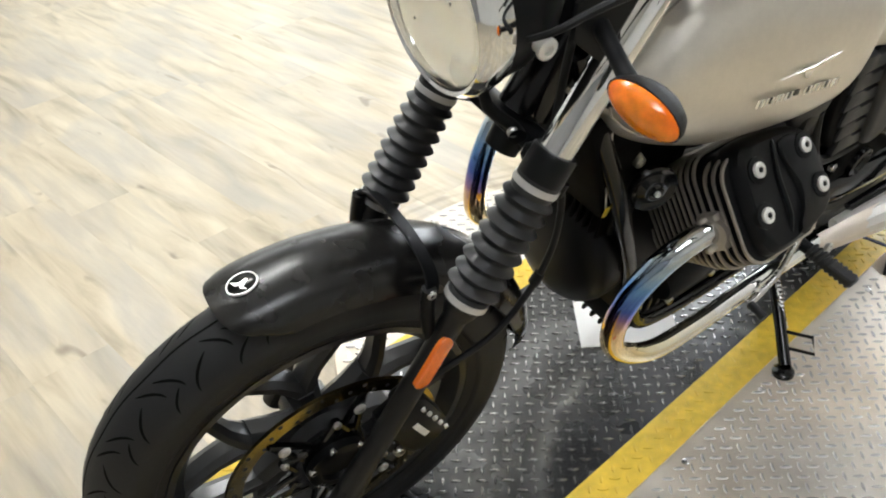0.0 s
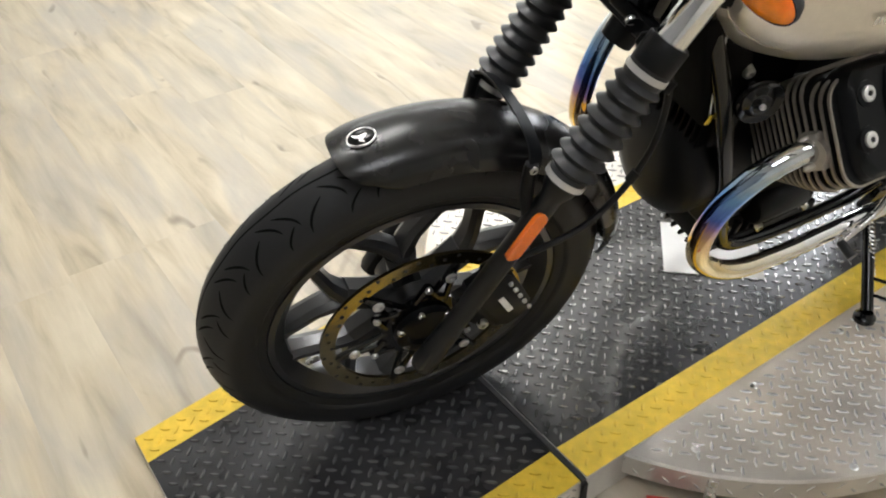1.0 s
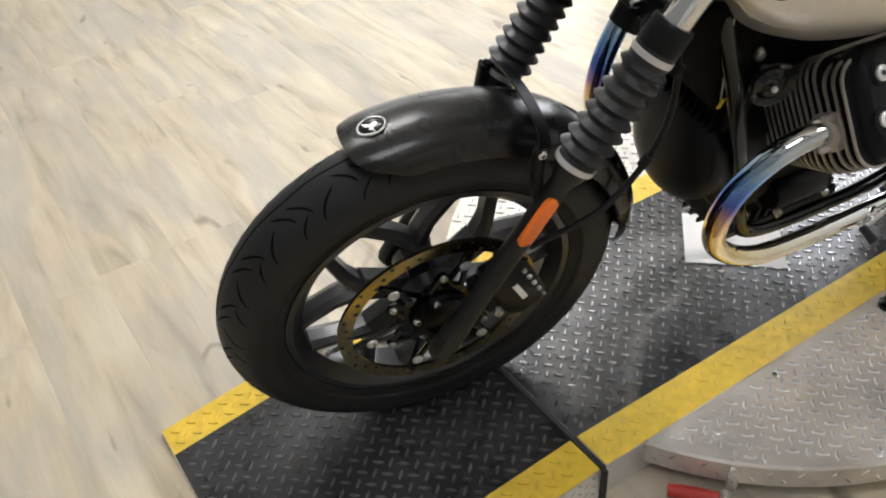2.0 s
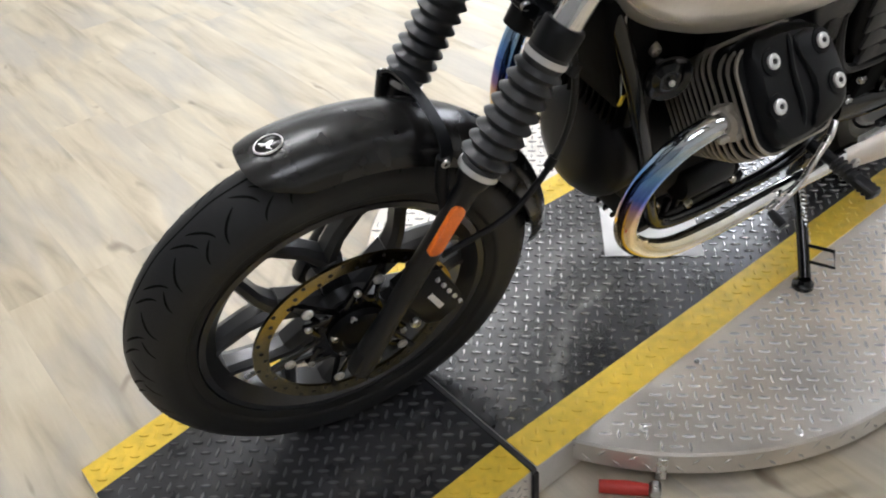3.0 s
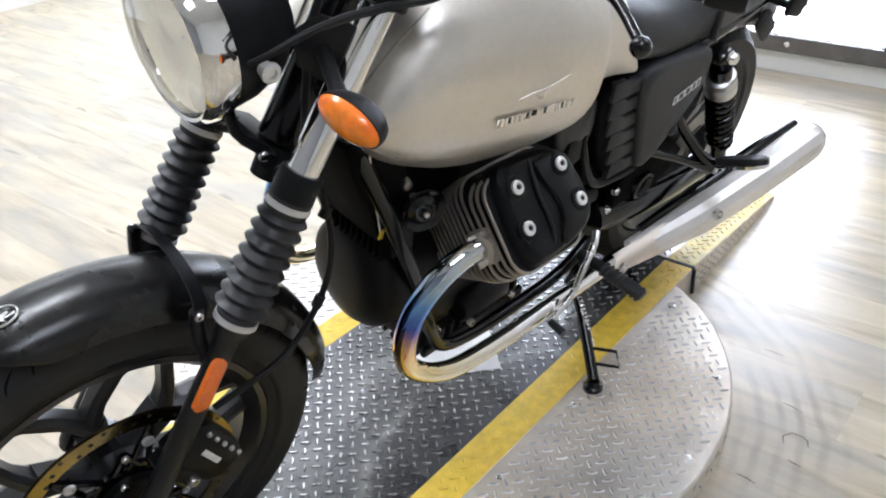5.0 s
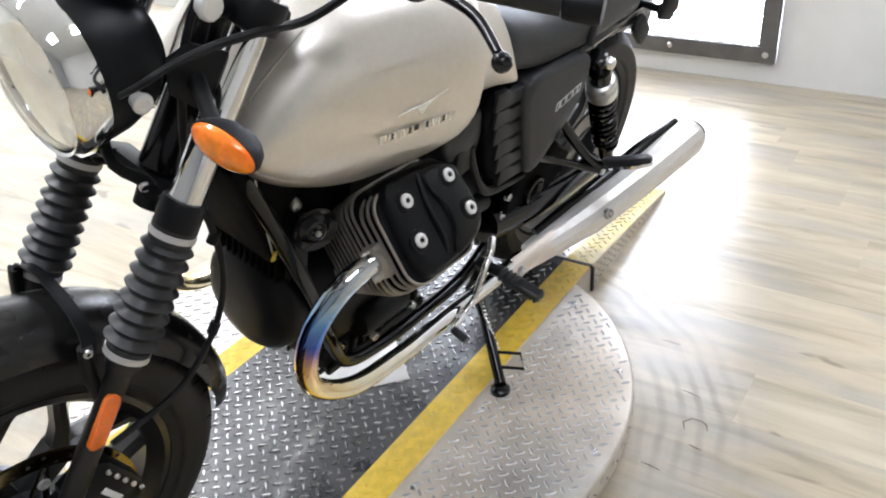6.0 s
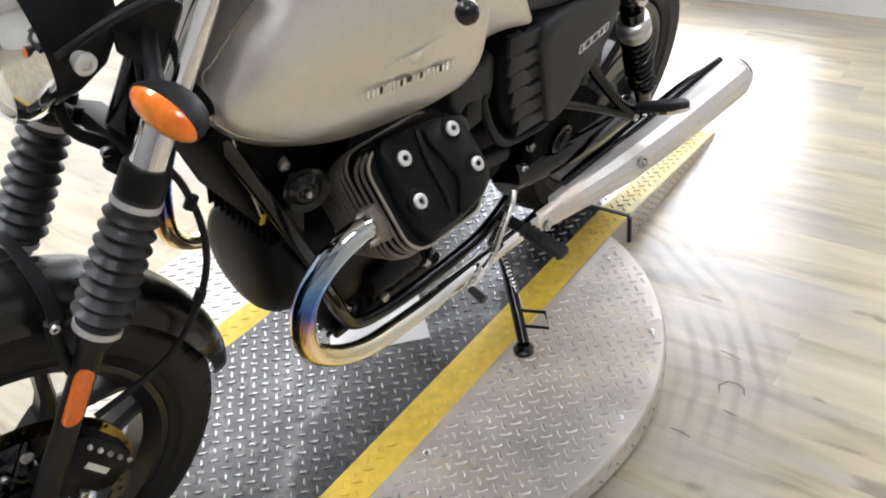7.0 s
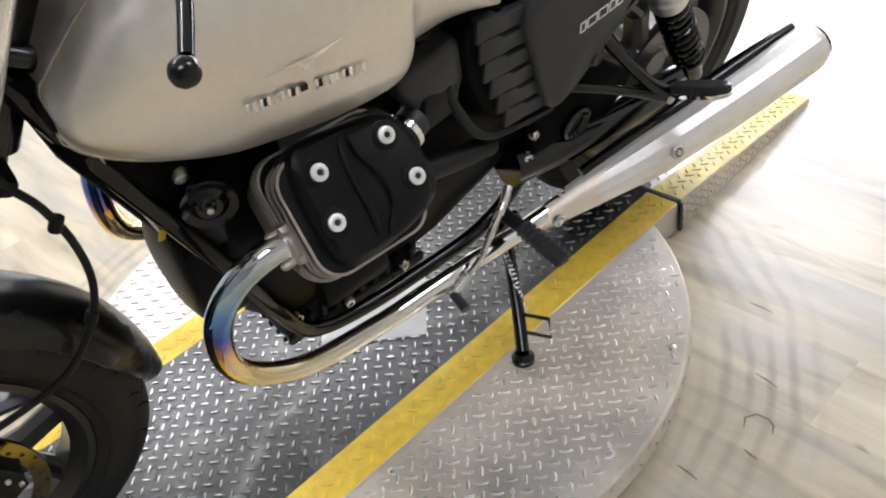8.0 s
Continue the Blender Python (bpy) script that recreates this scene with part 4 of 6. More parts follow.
ff = rolled("front_fender", fender_shell(-21, 90, 0.352, 0.06, 0.22, half=0.062, drop=0.043), M_fend, bike, "satin black short front fender", 50)
brace = Geo()
rows = []
for k in range(25):
    a = math.pi * k / 24
    y = -math.cos(a) * 0.088
    lift = 0.323 + 0.045 * math.sin(a) ** 0.45
    rows.append([AXLE + Vector((lift * math.sin(radians(t)) * 1.0, y, lift * math.cos(radians(t)))) + Vector((0, -math.cos(a) * o, 0)) + Vector((0, 0, math.sin(a) * o)) for t, o in ((17.3, 0), (20.2, 0), (20.2, 0.004), (17.3, 0.004))])
brace.rings(rows)
fb = rolled("fender_brace", brace, M_matte, bike, "black arched fender brace", 50)
for s in (-1, 1):
    st = Geo().tube([AXLE + Vector((0.106, s * 0.089, 0.330)), AXLE + Vector((0.105, s * 0.093, 0.285)), AXLE + Vector((0.112, s * 0.104, 0.240))], 0.009, 10, 3)
    rolled("fender_stay", st, M_matte, fb)
    rolled("stay_bolt", cap_bolt(Geo(), AXLE + Vector((0.106, s * 0.095, 0.325)), (0, s, 0), 0.006, 0.004), M_steel, fb, "small steel bolt")
# round badge on the fender: a plain dark disc in a bright ring
t = radians(-14)
o = AXLE + Vector((0.3525 * math.sin(t), 0, 0.3525 * math.cos(t)))
nrm = Vector((math.sin(t), 0, math.cos(t)))
oval = Matrix.Translation(o) @ axes((0, 0, 0), Vector((0, 1, 0)), nrm) @ Matrix.Diagonal((0.78, 1.0, 1.0, 1))
bg = Geo().lathe([(-0.004, 0.0185), (0.001, 0.0185), (0.002, 0.017)], (0, 0, 0), (0, 0, 1), 32).moved(oval)
badge = rolled("fender_badge", bg, M_gloss, ff, "oval dark badge")
rolled("badge_ring", Geo().lathe([(0.0005, 0.0170), (0.0005, 0.0192), (0.0028, 0.0187), (0.0028, 0.0174)], (0, 0, 0), (0, 0, 1), 36, loop=True).moved(oval), M_clamp, badge, "silver badge ring")
rolled("badge_shape", Geo().plate([(-0.014, 0.004), (-0.006, 0.003), (-0.002, -0.008), (0.002, -0.008), (0.004, 0.001), (0.014, 0.006), (0.004, 0.007), (0.0, 0.003), (-0.004, 0.007)], 0.0008, oval @ pose(0, 0, 0.002, 0, 0, 25)), M_clamp, badge, "plain silver shape")

# headlamp
HL = Vector((0.166, 0, 0.940))
FACE = Vector((-math.cos(radians(6)), 0, -math.sin(radians(6))))
hb = steered("headlamp", Geo().lathe([(-0.016, 0.088), (-0.030, 0.089), (-0.060, 0.086), (-0.095, 0.074), (-0.122, 0.050), (-0.135, 0.020)], HL, FACE, 48), M_matte, bike, "round headlamp with chrome rim and clear lens")
steered("headlamp_rim", Geo().lathe([(-0.028, 0.0905), (-0.010, 0.0945), (0.004, 0.093), (0.012, 0.087), (0.010, 0.083), (-0.010, 0.085)], HL, FACE, 64, loop=True), M_chrome, hb, "chrome headlamp rim")
steered("reflector", Geo().lathe([(0.002, 0.084), (-0.015, 0.078), (-0.032, 0.064), (-0.044, 0.044), (-0.050, 0.02), (-0.050, 0.001)], HL, FACE, 48), M_mirror, hb, "mirror reflector bowl")
steered("bulb", Geo().lathe([(-0.05, 0.012), (-0.030, 0.014), (-0.012, 0.013), (-0.008, 0.004)], HL, FACE, 20), M_chrome, hb, "chrome bulb shield")
lens = Geo().lathe([(0.005, 0.084), (0.014, 0.076), (0.023, 0.055), (0.027, 0.030), (0.028, 0.002), (0.025, 0.002), (0.024, 0.030), (0.020, 0.054), (0.011, 0.074), (0.003, 0.080)], HL, FACE, 48)
steered("lens", lens, M_glass, hb, "clear glass lens").visible_shadow = False
for s in (-1, 1):
    b = UL(0.213, -0.101, 0.941)
    b.y = s * (abs(b.y) - 0.016)
    steered("headlamp_bolt", cap_bolt(Geo().lathe([(-0.006, 0.009), (0.004, 0.009)], b, (0, s, 0), 18), b + Vector((0, s * 0.004, 0)), (0, s, 0), 0.0118, 0.006), M_bolt, hb, "large chromed bolt")

# indicators
for s in (-1, 1):
    root = leg(0.69, s * 0.098, 0.04)
    tip = UL(0.214, -0.205, 0.957)
    tip.y *= -s
    ind = Geo()
    ind.tube([root, root * 0.5 + tip * 0.5, tip], [0.010, 0.0085, 0.010], 12, 3)
    shell = Geo()
    m = axes(tip + Vector((0, s * 0.010, -0.006)), (0.22, s, -0.20), (-1, s * 0.22, 0.0)) @ Matrix.Diagonal((0.041, 0.0215, 0.033, 1))
    shell.rings([[m @ Vector((math.cos(radians(b)) * math.cos(a), math.cos(radians(b)) * math.sin(a), math.sin(radians(b)))) for a in (2 * math.pi * k / 28 for k in range(28))] for b in (-88, -70, -50, -30, -10, 4)])
    base = steered("indicator", ind.join(shell), M_plast, bike, "black indicator with amber lens")
    lensg = Geo()
    m2 = m @ Matrix.Diagonal((0.97, 0.95, 0.50, 1))
    lensg.rings([[m2 @ Vector((math.cos(radians(b)) * math.cos(a), math.cos(radians(b)) * math.sin(a), math.sin(radians(b)))) for a in (2 * math.pi * k / 28 for k in range(28))] for b in (2, 14, 30, 48, 66, 80, 88)])
    steered("indicator_lens", lensg, M_amber, base, "glossy amber lens")

# handlebar, lever, grips
def both(points, s):
    """Places on the turned bar's left, straightened; s = 1 gives the right side."""
    return [Vector((p.x, -s * p.y, p.z)) for p in (UL(*q) for q in points)]


LEFT_BAR = [(0.385, -0.11, 1.055), (0.405, -0.18, 1.080), (0.445, -0.28, 1.092), (0.490, -0.415, 1.103)]
bar = Geo().tube(list(reversed(both(LEFT_BAR, -1))) + [Vector((0.372, 0, 1.045))] + both(LEFT_BAR, 1), 0.011, 14, 5)
hbar = steered("handlebar", bar, M_gloss, bike, "black handlebar")
for s in (-1, 1):
    a, b = both([(0.442, -0.270, 1.0915), (0.485, -0.400, 1.102)], s)
    steered("grip", Geo().tube([a, a.lerp(b, 0.5), b], [0.0165, 0.0170, 0.0165], 20, 2), M_boot, hbar, "black rubber grip")
    c, d = both([(0.486, -0.402, 1.102), (0.498, -0.438, 1.105)], s)
    steered("bar_end", Geo().tube([c, c.lerp(d, 0.2), c.lerp(d, 0.8), d], [0.0185, 0.0195, 0.0190, 0.0165], 20, 1), M_plast, hbar, "black bar end weight")
    e = both([(0.432, -0.250, 1.087)], s)[0]
    steered("switch_housing", Geo().box((0.040, 0.055, 0.045), axes(e, (1, 0, 0), (0, 0, 1)), 0.010, 2), M_plast, hbar, "black switch housing")
    lv = both([(0.440, -0.225, 1.078), (0.428, -0.250, 1.080), (0.422, -0.300, 1.086), (0.410, -0.350, 1.085), (0.382, -0.398, 1.075)], s)
    lev = Geo().tube(lv, [0.0105, 0.010, 0.0066, 0.0056, 0.0052], 12, 4)
    steered("lever", lev, M_gloss, hbar, "black lever with a ball end")
    ball = both([(0.375, -0.407, 1.073)], s)[0]
    steered("lever_ball", Geo().lathe([(-0.0102, 0.002), (-0.008, 0.0066), (-0.004, 0.0095), (0, 0.0104), (0.004, 0.0095), (0.008, 0.0066), (0.0102, 0.002)], ball, (0.3, s, 0), 18), M_gloss, hbar, "black ball end")
    f = both([(0.291, -0.094, 1.033)], s)[0]
    br = Geo().tube([f, leg(0.775, s * 0.085)], [0.012, 0.014], 10, 1)
    steered("clock_bracket", br, M_matte, bike, "black instrument bracket")
    steered("bracket_bolt", cap_bolt(Geo().lathe([(0, 0.012), (0.008, 0.012)], f + Vector((0, s * 0.004, 0)), (0, s, 0), 18), f + Vector((0, s * 0.012, 0)), (0, s, 0), 0.0150, 0.009, False), M_bolt, bike, "large chromed bolt")
    k_ = both([(0.244, -0.038, 0.799)], s)[0]
    arm = Geo().tube([leg(0.535, s * 0.06, 0.01), k_, k_ + Vector((-0.03, -s * 0.01, 0.03)), HL + Vector((0.055, s * 0.012, -0.080))], [0.011, 0.0080, 0.0070, 0.0060], 10, 3)
    steered("headlamp_arm", arm, M_matte, bike, "black lower headlamp arm")
    steered("arm_bolt", cap_bolt(Geo(), k_ + Vector((-0.006, s * 0.010, 0)), (-0.4, s, 0), 0.0065, 0.005), M_steel, bike, "small bright bolt")
for s in (-1, 1):
    steered("bar_clamp", Geo().box((0.04, 0.035, 0.045), axes(leg(0.81, s * 0.04, -0.02), BACK, FORK), 0.008, 2), M_matte, hbar, "black bar clamp")
    steered("fork_cap", Geo().lathe([(0.838, 0.0185), (0.846, 0.018), (0.849, 0.014), (0.856, 0.013), (0.857, 0.0001)], leg(0, -SY if s < 0 else SY_RIGHT), FORK, 24), M_steel, bike, "bright fork cap")
clock = Geo().lathe([(0, 0.05), (0.03, 0.055), (0.06, 0.052), (0.062, 0.046)], Vector((0.26, 0, 1.03)), Vector((0.45, 0, 0.9)), 32)
steered("instrument", clock, M_plast, bike, "round black instrument")

# cables and hoses
hose = Geo().tube([leg(0.84, -0.06, 0.03), leg(0.72, -0.062, 0.04)] + [UL(*q) for q in ((0.285, -0.066, 0.800), (0.312, -0.070, 0.720), (0.326, -0.076, 0.650), (0.322, -0.080, 0.580), (0.292, -0.082, 0.515), (0.235, -0.084, 0.465))] + [AXLE + Vector((0.135, -0.080, 0.125))], 0.0050, 10, 5)
bh = steered("brake_hose", hose, M_plast, bike, "black rubber brake hose")
for at in ((0.318, -0.072, 0.692), (0.306, -0.081, 0.540)):
    steered("hose_clip", Geo().lathe([(-0.009, 0.0080), (0.009, 0.0080)], UL(*at), FORK, 10), M_plast, bh)
steered("cable", Geo().tube([(0.47, -0.20, 1.062)] + [UL(*q) for q in ((0.415, -0.135, 0.998), (0.345, -0.130, 1.000), (0.276, -0.128, 1.002), (0.228, -0.122, 0.993), (0.200, -0.112, 0.978), (0.192, -0.085, 0.955))], [0.0055, 0.0055, 0.0055, 0.005, 0.0045, 0.004, 0.0035], 8, 5), M_plast, bike, "black clutch cable")
steered("cable", Geo().tube([(0.40, 0.25, 1.075), (0.28, 0.15, 1.05), (0.24, 0.06, 1.0), (0.30, 0.03, 0.90)], 0.0048, 8, 5), M_plast, bike, "black throttle cable")


# tank
def section(x, w, zb, zt, zc, n=36, e=2.6, ledge=0.0):
    ring = []
    for k in range(n):
        a = 2 * math.pi * k / n
        c, s = math.cos(a), math.sin(a)
        y = w * math.copysign(abs(c) ** (2 / e), c)
        z = zc + (zt - zc if s > 0 else zc - zb) * math.copysign(abs(s) ** (2 / e), s)
        ring.append(Vector((x, y, z)))
    return ring


def loft(rows, steps=4, **kw):
    """Sections (x, half width, bottom, top, waist) with smooth steps between them."""
    out = []
    for i in range(len(rows) - 1):
        a, b, c, d = rows[max(i - 1, 0)], rows[i], rows[i + 1], rows[min(i + 2, len(rows) - 1)]
        for j in range(steps):
            t = j / steps
            out.append([0.5 * (2 * q + (r - p) * t + (2 * p - 5 * q + 4 * r - s) * t * t + (3 * q - p - 3 * r + s) * t ** 3) for p, q, r, s in zip(a, b, c, d)])
    out.append(rows[-1])
    return Geo().rings([section(*r, **kw) for r in out])


tank_rows = [(0.356, 0.100, 0.796, 0.838, 0.818), (0.360, 0.107, 0.782, 0.850, 0.819), (0.370, 0.116, 0.764, 0.868, 0.821), (0.387, 0.126, 0.745, 0.894, 0.824), (0.410, 0.136, 0.726, 0.925, 0.828),
             (0.450, 0.148, 0.703, 0.966, 0.830), (0.520, 0.166, 0.680, 0.994, 0.820), (0.620, 0.186, 0.674, 0.998, 0.818), (0.690, 0.194, 0.677, 0.986, 0.819), (0.724, 0.192, 0.683, 0.979, 0.822),
             (0.738, 0.178, 0.696, 0.975, 0.828), (0.750, 0.168, 0.712, 0.970, 0.834), (0.790, 0.161, 0.713, 0.952, 0.836),
             (0.825, 0.158, 0.717, 0.928, 0.828), (0.855, 0.157, 0.722, 0.885, 0.805), (0.880, 0.156, 0.729, 0.824, 0.778), (0.898, 0.153, 0.736, 0.782, 0.760), (0.903, 0.146, 0.742, 0.770, 0.756)]
tank = part("fuel_tank", loft(tank_rows, 4, n=48, e=2.55), M_tank, bike, "satin titanium fuel tank", 60)
# added dark panel in place of the fork's shade before the tank
hood = Geo().rings([section(x, w * 0.84, zc - 0.80 * (zc - zb), zc + 0.84 * (zt - zc), zc, e=2.8, n=48) for x, w, zb, zt, zc in [(0.352, 0.100, 0.796, 0.838, 0.818)] + tank_rows[1:6]])
part("tank_front_panel", hood, M_plast, bike, "added black panel for the shade ahead of the tank", 60)
for s in (1, -1):
    seam = []
    for x, w, zb, zt, zc in tank_rows[5:0:-1]:
        seam.append((x - 0.0005, s * w * 0.600, zc + 0.897 * (zt - zc) + 0.001))
    for x, w, zb, zt, zc in tank_rows[0:6]:
        seam.append((x - 0.0015, s * w * 0.86, zb + (zc - zb) * 0.37))
    part("tank_seam", Geo().tube(seam, [0.0008] + [0.0016] * 4 + [0.0012] * 5 + [0.0003], 8, 3), M_fin, tank, "bright seam edge")
# eagle-like mark and word mark: plain shapes and bars
mk = axes((0.583, -0.1805, 0.834), (0.134, -0.024, 0.0), (-0.17, -0.98, 0.03))
wing = Geo().plate([(0.78 * x + 0.006, 0.8 * y) for x, y in ((-0.060, 0.002), (-0.030, 0.0055), (-0.010, 0.004), (-0.003, -0.008), (0.003, -0.009), (0.010, 0.004), (0.030, 0.013), (0.060, 0.024), (0.030, 0.0175), (0.008, 0.011), (-0.020, 0.009))], 0.0022, mk, 0.0006)
part("tank_emblem", wing, M_chrome, tank, "plain bright emblem shape")
for k in range(9):
    if k == 4:
        continue
    u = -0.062 + 0.0158 * k
    for du, wide in ((-0.0042, 0.0036), (0.0042, 0.0036)):
        part("tank_lettering", Geo().box((wide, 0.0125, 0.002), mk @ pose(u + 0.002 + du, -0.028, 0.0008), 0.0004), M_chrome, tank, "plain bright bar")
    part("tank_lettering", Geo().box((0.0042, 0.0100, 0.0014), mk @ pose(u + 0.002, -0.028, 0.0006), 0.0003), M_gloss if k % 2 else M_steel, tank, "plain bar")
part("tank_lettering", Geo().box((0.009, 0.008, 0.002), mk @ pose(0.000, -0.027, 0.0008), 0.0005), M_gloss, tank, "plain dark bar")
part("filler_cap", Geo().lathe([(0, 0.045), (0.008, 0.044), (0.016, 0.036), (0.018, 0.001)], (0.58, 0, 0.995), (0, 0, 1), 32), M_chrome, tank, "chrome filler cap")

# seat
seat_rows = [(0.845, 0.110, 0.785, 0.872, 0.83), (0.875, 0.140, 0.760, 0.868, 0.81), (0.93, 0.144, 0.738, 0.855, 0.79), (1.02, 0.142, 0.715, 0.828, 0.77), (1.12, 0.136, 0.700, 0.820, 0.76),
             (1.20, 0.134, 0.695, 0.838, 0.76), (1.32, 0.124, 0.690, 0.858, 0.76), (1.44, 0.112, 0.690, 0.862, 0.77), (1.53, 0.100, 0.70, 0.850, 0.78), (1.565, 0.070, 0.735, 0.825, 0.785)]
seat = part("seat", loft(seat_rows, 3, n=36, e=3.2), M_seat, bike, "black vinyl dual seat", 60)
strap = []
for k in range(15):
    a = math.pi * k / 14
    strap.append((1.185, -0.139 * math.cos(a), 0.725 + 0.118 * math.sin(a) ** 0.5))
part("seat_strap", Geo().tube(strap, 0.008, 8, 2), M_seat, seat, "black grab strap")
tail = [(1.36, 0.085, 0.635, 0.700, 0.67), (1.50, 0.085, 0.62, 0.715, 0.67), (1.62, 0.075, 0.585, 0.70, 0.65), (1.68, 0.060, 0.565, 0.665, 0.62), (1.70, 0.035, 0.575, 0.64, 0.61)]
part("rear_fender", loft(tail, 4, n=28, e=2.8), M_fend, bike, "satin black rear fender", 60)
part("tail_lamp", Geo().lathe([(0, 0.040), (0.02, 0.041), (0.034, 0.034), (0.040, 0.015)], (1.69, 0, 0.665), (1, 0, 0.1), 28), M_red, bike, "round red tail lamp")
for s in (-1, 1):
    ri = Geo().tube([(1.55, s * 0.06, 0.690), (1.535, s * 0.13, 0.700)], 0.009, 10, 1)
    ri.box((0.085, 0.016, 0.060), pose(1.535, s * 0.145, 0.712, 0, 18, 0), 0.010, 2)
    ri.box((0.085, 0.020, 0.050), pose(1.545, s * 0.095, 0.635, 0, 40, 0), 0.010, 2)
    r_ind = part("rear_indicator", ri, M_plast, bike, "black rear indicator")
    part("indicator_lens", Geo().lathe([(0.0, 0.012), (0.004, 0.011), (0.006, 0.004)], (1.572, s * 0.143, 0.702), (1, 0, -0.1), 20), M_amber, r_ind, "glossy amber lens")

# side covers with louvres
def rounded_off(outline, times=3):
    """The outline with its corners cut round."""
    for _ in range(times):
        out = []
        for k, p in enumerate(outline):
            q = outline[(k + 1) % len(outline)]
            out += [(0.75 * p[0] + 0.25 * q[0], 0.75 * p[1] + 0.25 * q[1]), (0.25 * p[0] + 0.75 * q[0], 0.25 * p[1] + 0.75 * q[1])]
        outline = out
    return outline


def pad(outline, low, high, edge=0.014, crown=0.006, times=2):
    """A cushion-shaped moulding in the motorcycle's side: outline (x, z), from depth low out to depth high."""
    o = rounded_off(outline, times)
    cx_, cz_ = sum(p[0] for p in o) / len(o), sum(p[1] for p in o) / len(o)
    rows = [[(x, -low, z) for x, z in o]]
    reach = sum(math.hypot(x - cx_, z - cz_) for x, z in o) / len(o)
    for a in (0, 22, 45, 68, 90):
        f = 1 - edge / reach * (1 - math.cos(radians(a)))
        h = high - crown - edge * 0.8 * (1 - math.sin(radians(a)))
        rows.append([(cx_ + (x - cx_) * f, -h, cz_ + (z - cz_) * f) for x, z in o])
    f0 = 1 - edge / reach
    for u in (0.75, 0.5, 0.25, 0.02):
        rows.append([(cx_ + (x - cx_) * f0 * u, -(high - crown * u * u), cz_ + (z - cz_) * f0 * u) for x, z in o])
    return Geo().rings(rows)


for s in (-1, 1):
    def sided(g):
        return g if s < 0 else mirror(g)
    lv = pad([(0.850, 0.738), (0.955, 0.728), (1.062, 0.495), (0.955, 0.512), (0.905, 0.540), (0.860, 0.640)], 0.100, 0.136, 0.010, 0.002)
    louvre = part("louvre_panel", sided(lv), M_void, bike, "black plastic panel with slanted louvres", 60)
    rim_ = Geo().tube([(0.832, -0.128, 0.640), (0.850, -0.131, 0.590), (0.885, -0.133, 0.532), (0.925, -0.133, 0.503), (1.000, -0.132, 0.488), (1.055, -0.130, 0.480)], [0.006, 0.008, 0.009, 0.009, 0.008, 0.006], 8, 4)
    part("louvre_rim", sided(rim_), M_plast, louvre)
    for xa, xb, zz in ((0.872, 0.958, 0.713), (0.880, 0.970, 0.676), (0.890, 0.984, 0.639), (0.906, 0.999, 0.602), (0.922, 1.014, 0.565), (0.940, 1.030, 0.528)):
        sl = Geo().plate([(xa, zz - 0.0180), (xa + 0.040, zz - 0.0190), (xb, zz - 0.0200), (xb, zz + 0.0080), (xa + 0.040, zz + 0.0115), (xa + 0.032, zz + 0.0175), (xa, zz + 0.0188)], 0.013, axes((0, -0.1285, 0), (1, 0, 0), (0, -1, 0)), 0.002)
        part("louvre", sided(sl), M_cover, louvre)
    cv = pad([(0.935, 0.737), (1.080, 0.728), (1.185, 0.722), (1.192, 0.655), (1.178, 0.612), (1.120, 0.556), (1.052, 0.496), (1.020, 0.505), (0.985, 0.605)], 0.105, 0.163, 0.016, 0.008)
    cover = part("side_cover", sided(cv), M_cover, bike, "matte black side cover with a soft bulge", 60)
    m = axes((1.105, -0.1622, 0.655), (1, 0, 0.10), (0.05, -1, 0))
    tilt = Matrix.Shear("XY", 4, (0.3, 0.0))
    for u, w in ((-0.046, 0.011), (-0.026, 0.020), (-0.002, 0.020), (0.020, 0.014), (0.036, 0.012)):
        for du, dv, su, sv in ((0, 0.008, w, 0.0022), (0, -0.008, w, 0.0022), (-w / 2, 0, 0.0022, 0.016), (w / 2, 0, 0.0022, 0.016)):
            b = Geo().box((su, sv, 0.001), m @ tilt @ pose(u + du, dv, 0))
            part("cover_badge", sided(b), M_white, cover, "plain white badge bar")
    b = cap_bolt(Geo().lathe([(-0.01, 0.012), (0.001, 0.012)], (1.112, -0.157, 0.562), (0, -1, 0), 16), (1.112, -0.158, 0.562), (0, -1, 0), 0.010, 0.004)
    part("cover_screw", sided(b), M_boot, cover, "black cover screw")
    # black trim below the tank's rear corner
    tr = pad([(0.752, 0.690), (0.820, 0.700), (0.858, 0.712), (0.872, 0.640), (0.846, 0.584), (0.796, 0.590), (0.752, 0.660)], 0.080, 0.132, 0.012, 0.006)
    part("side_trim", sided(tr), M_cover, bike, "black plastic trim panel", 60)

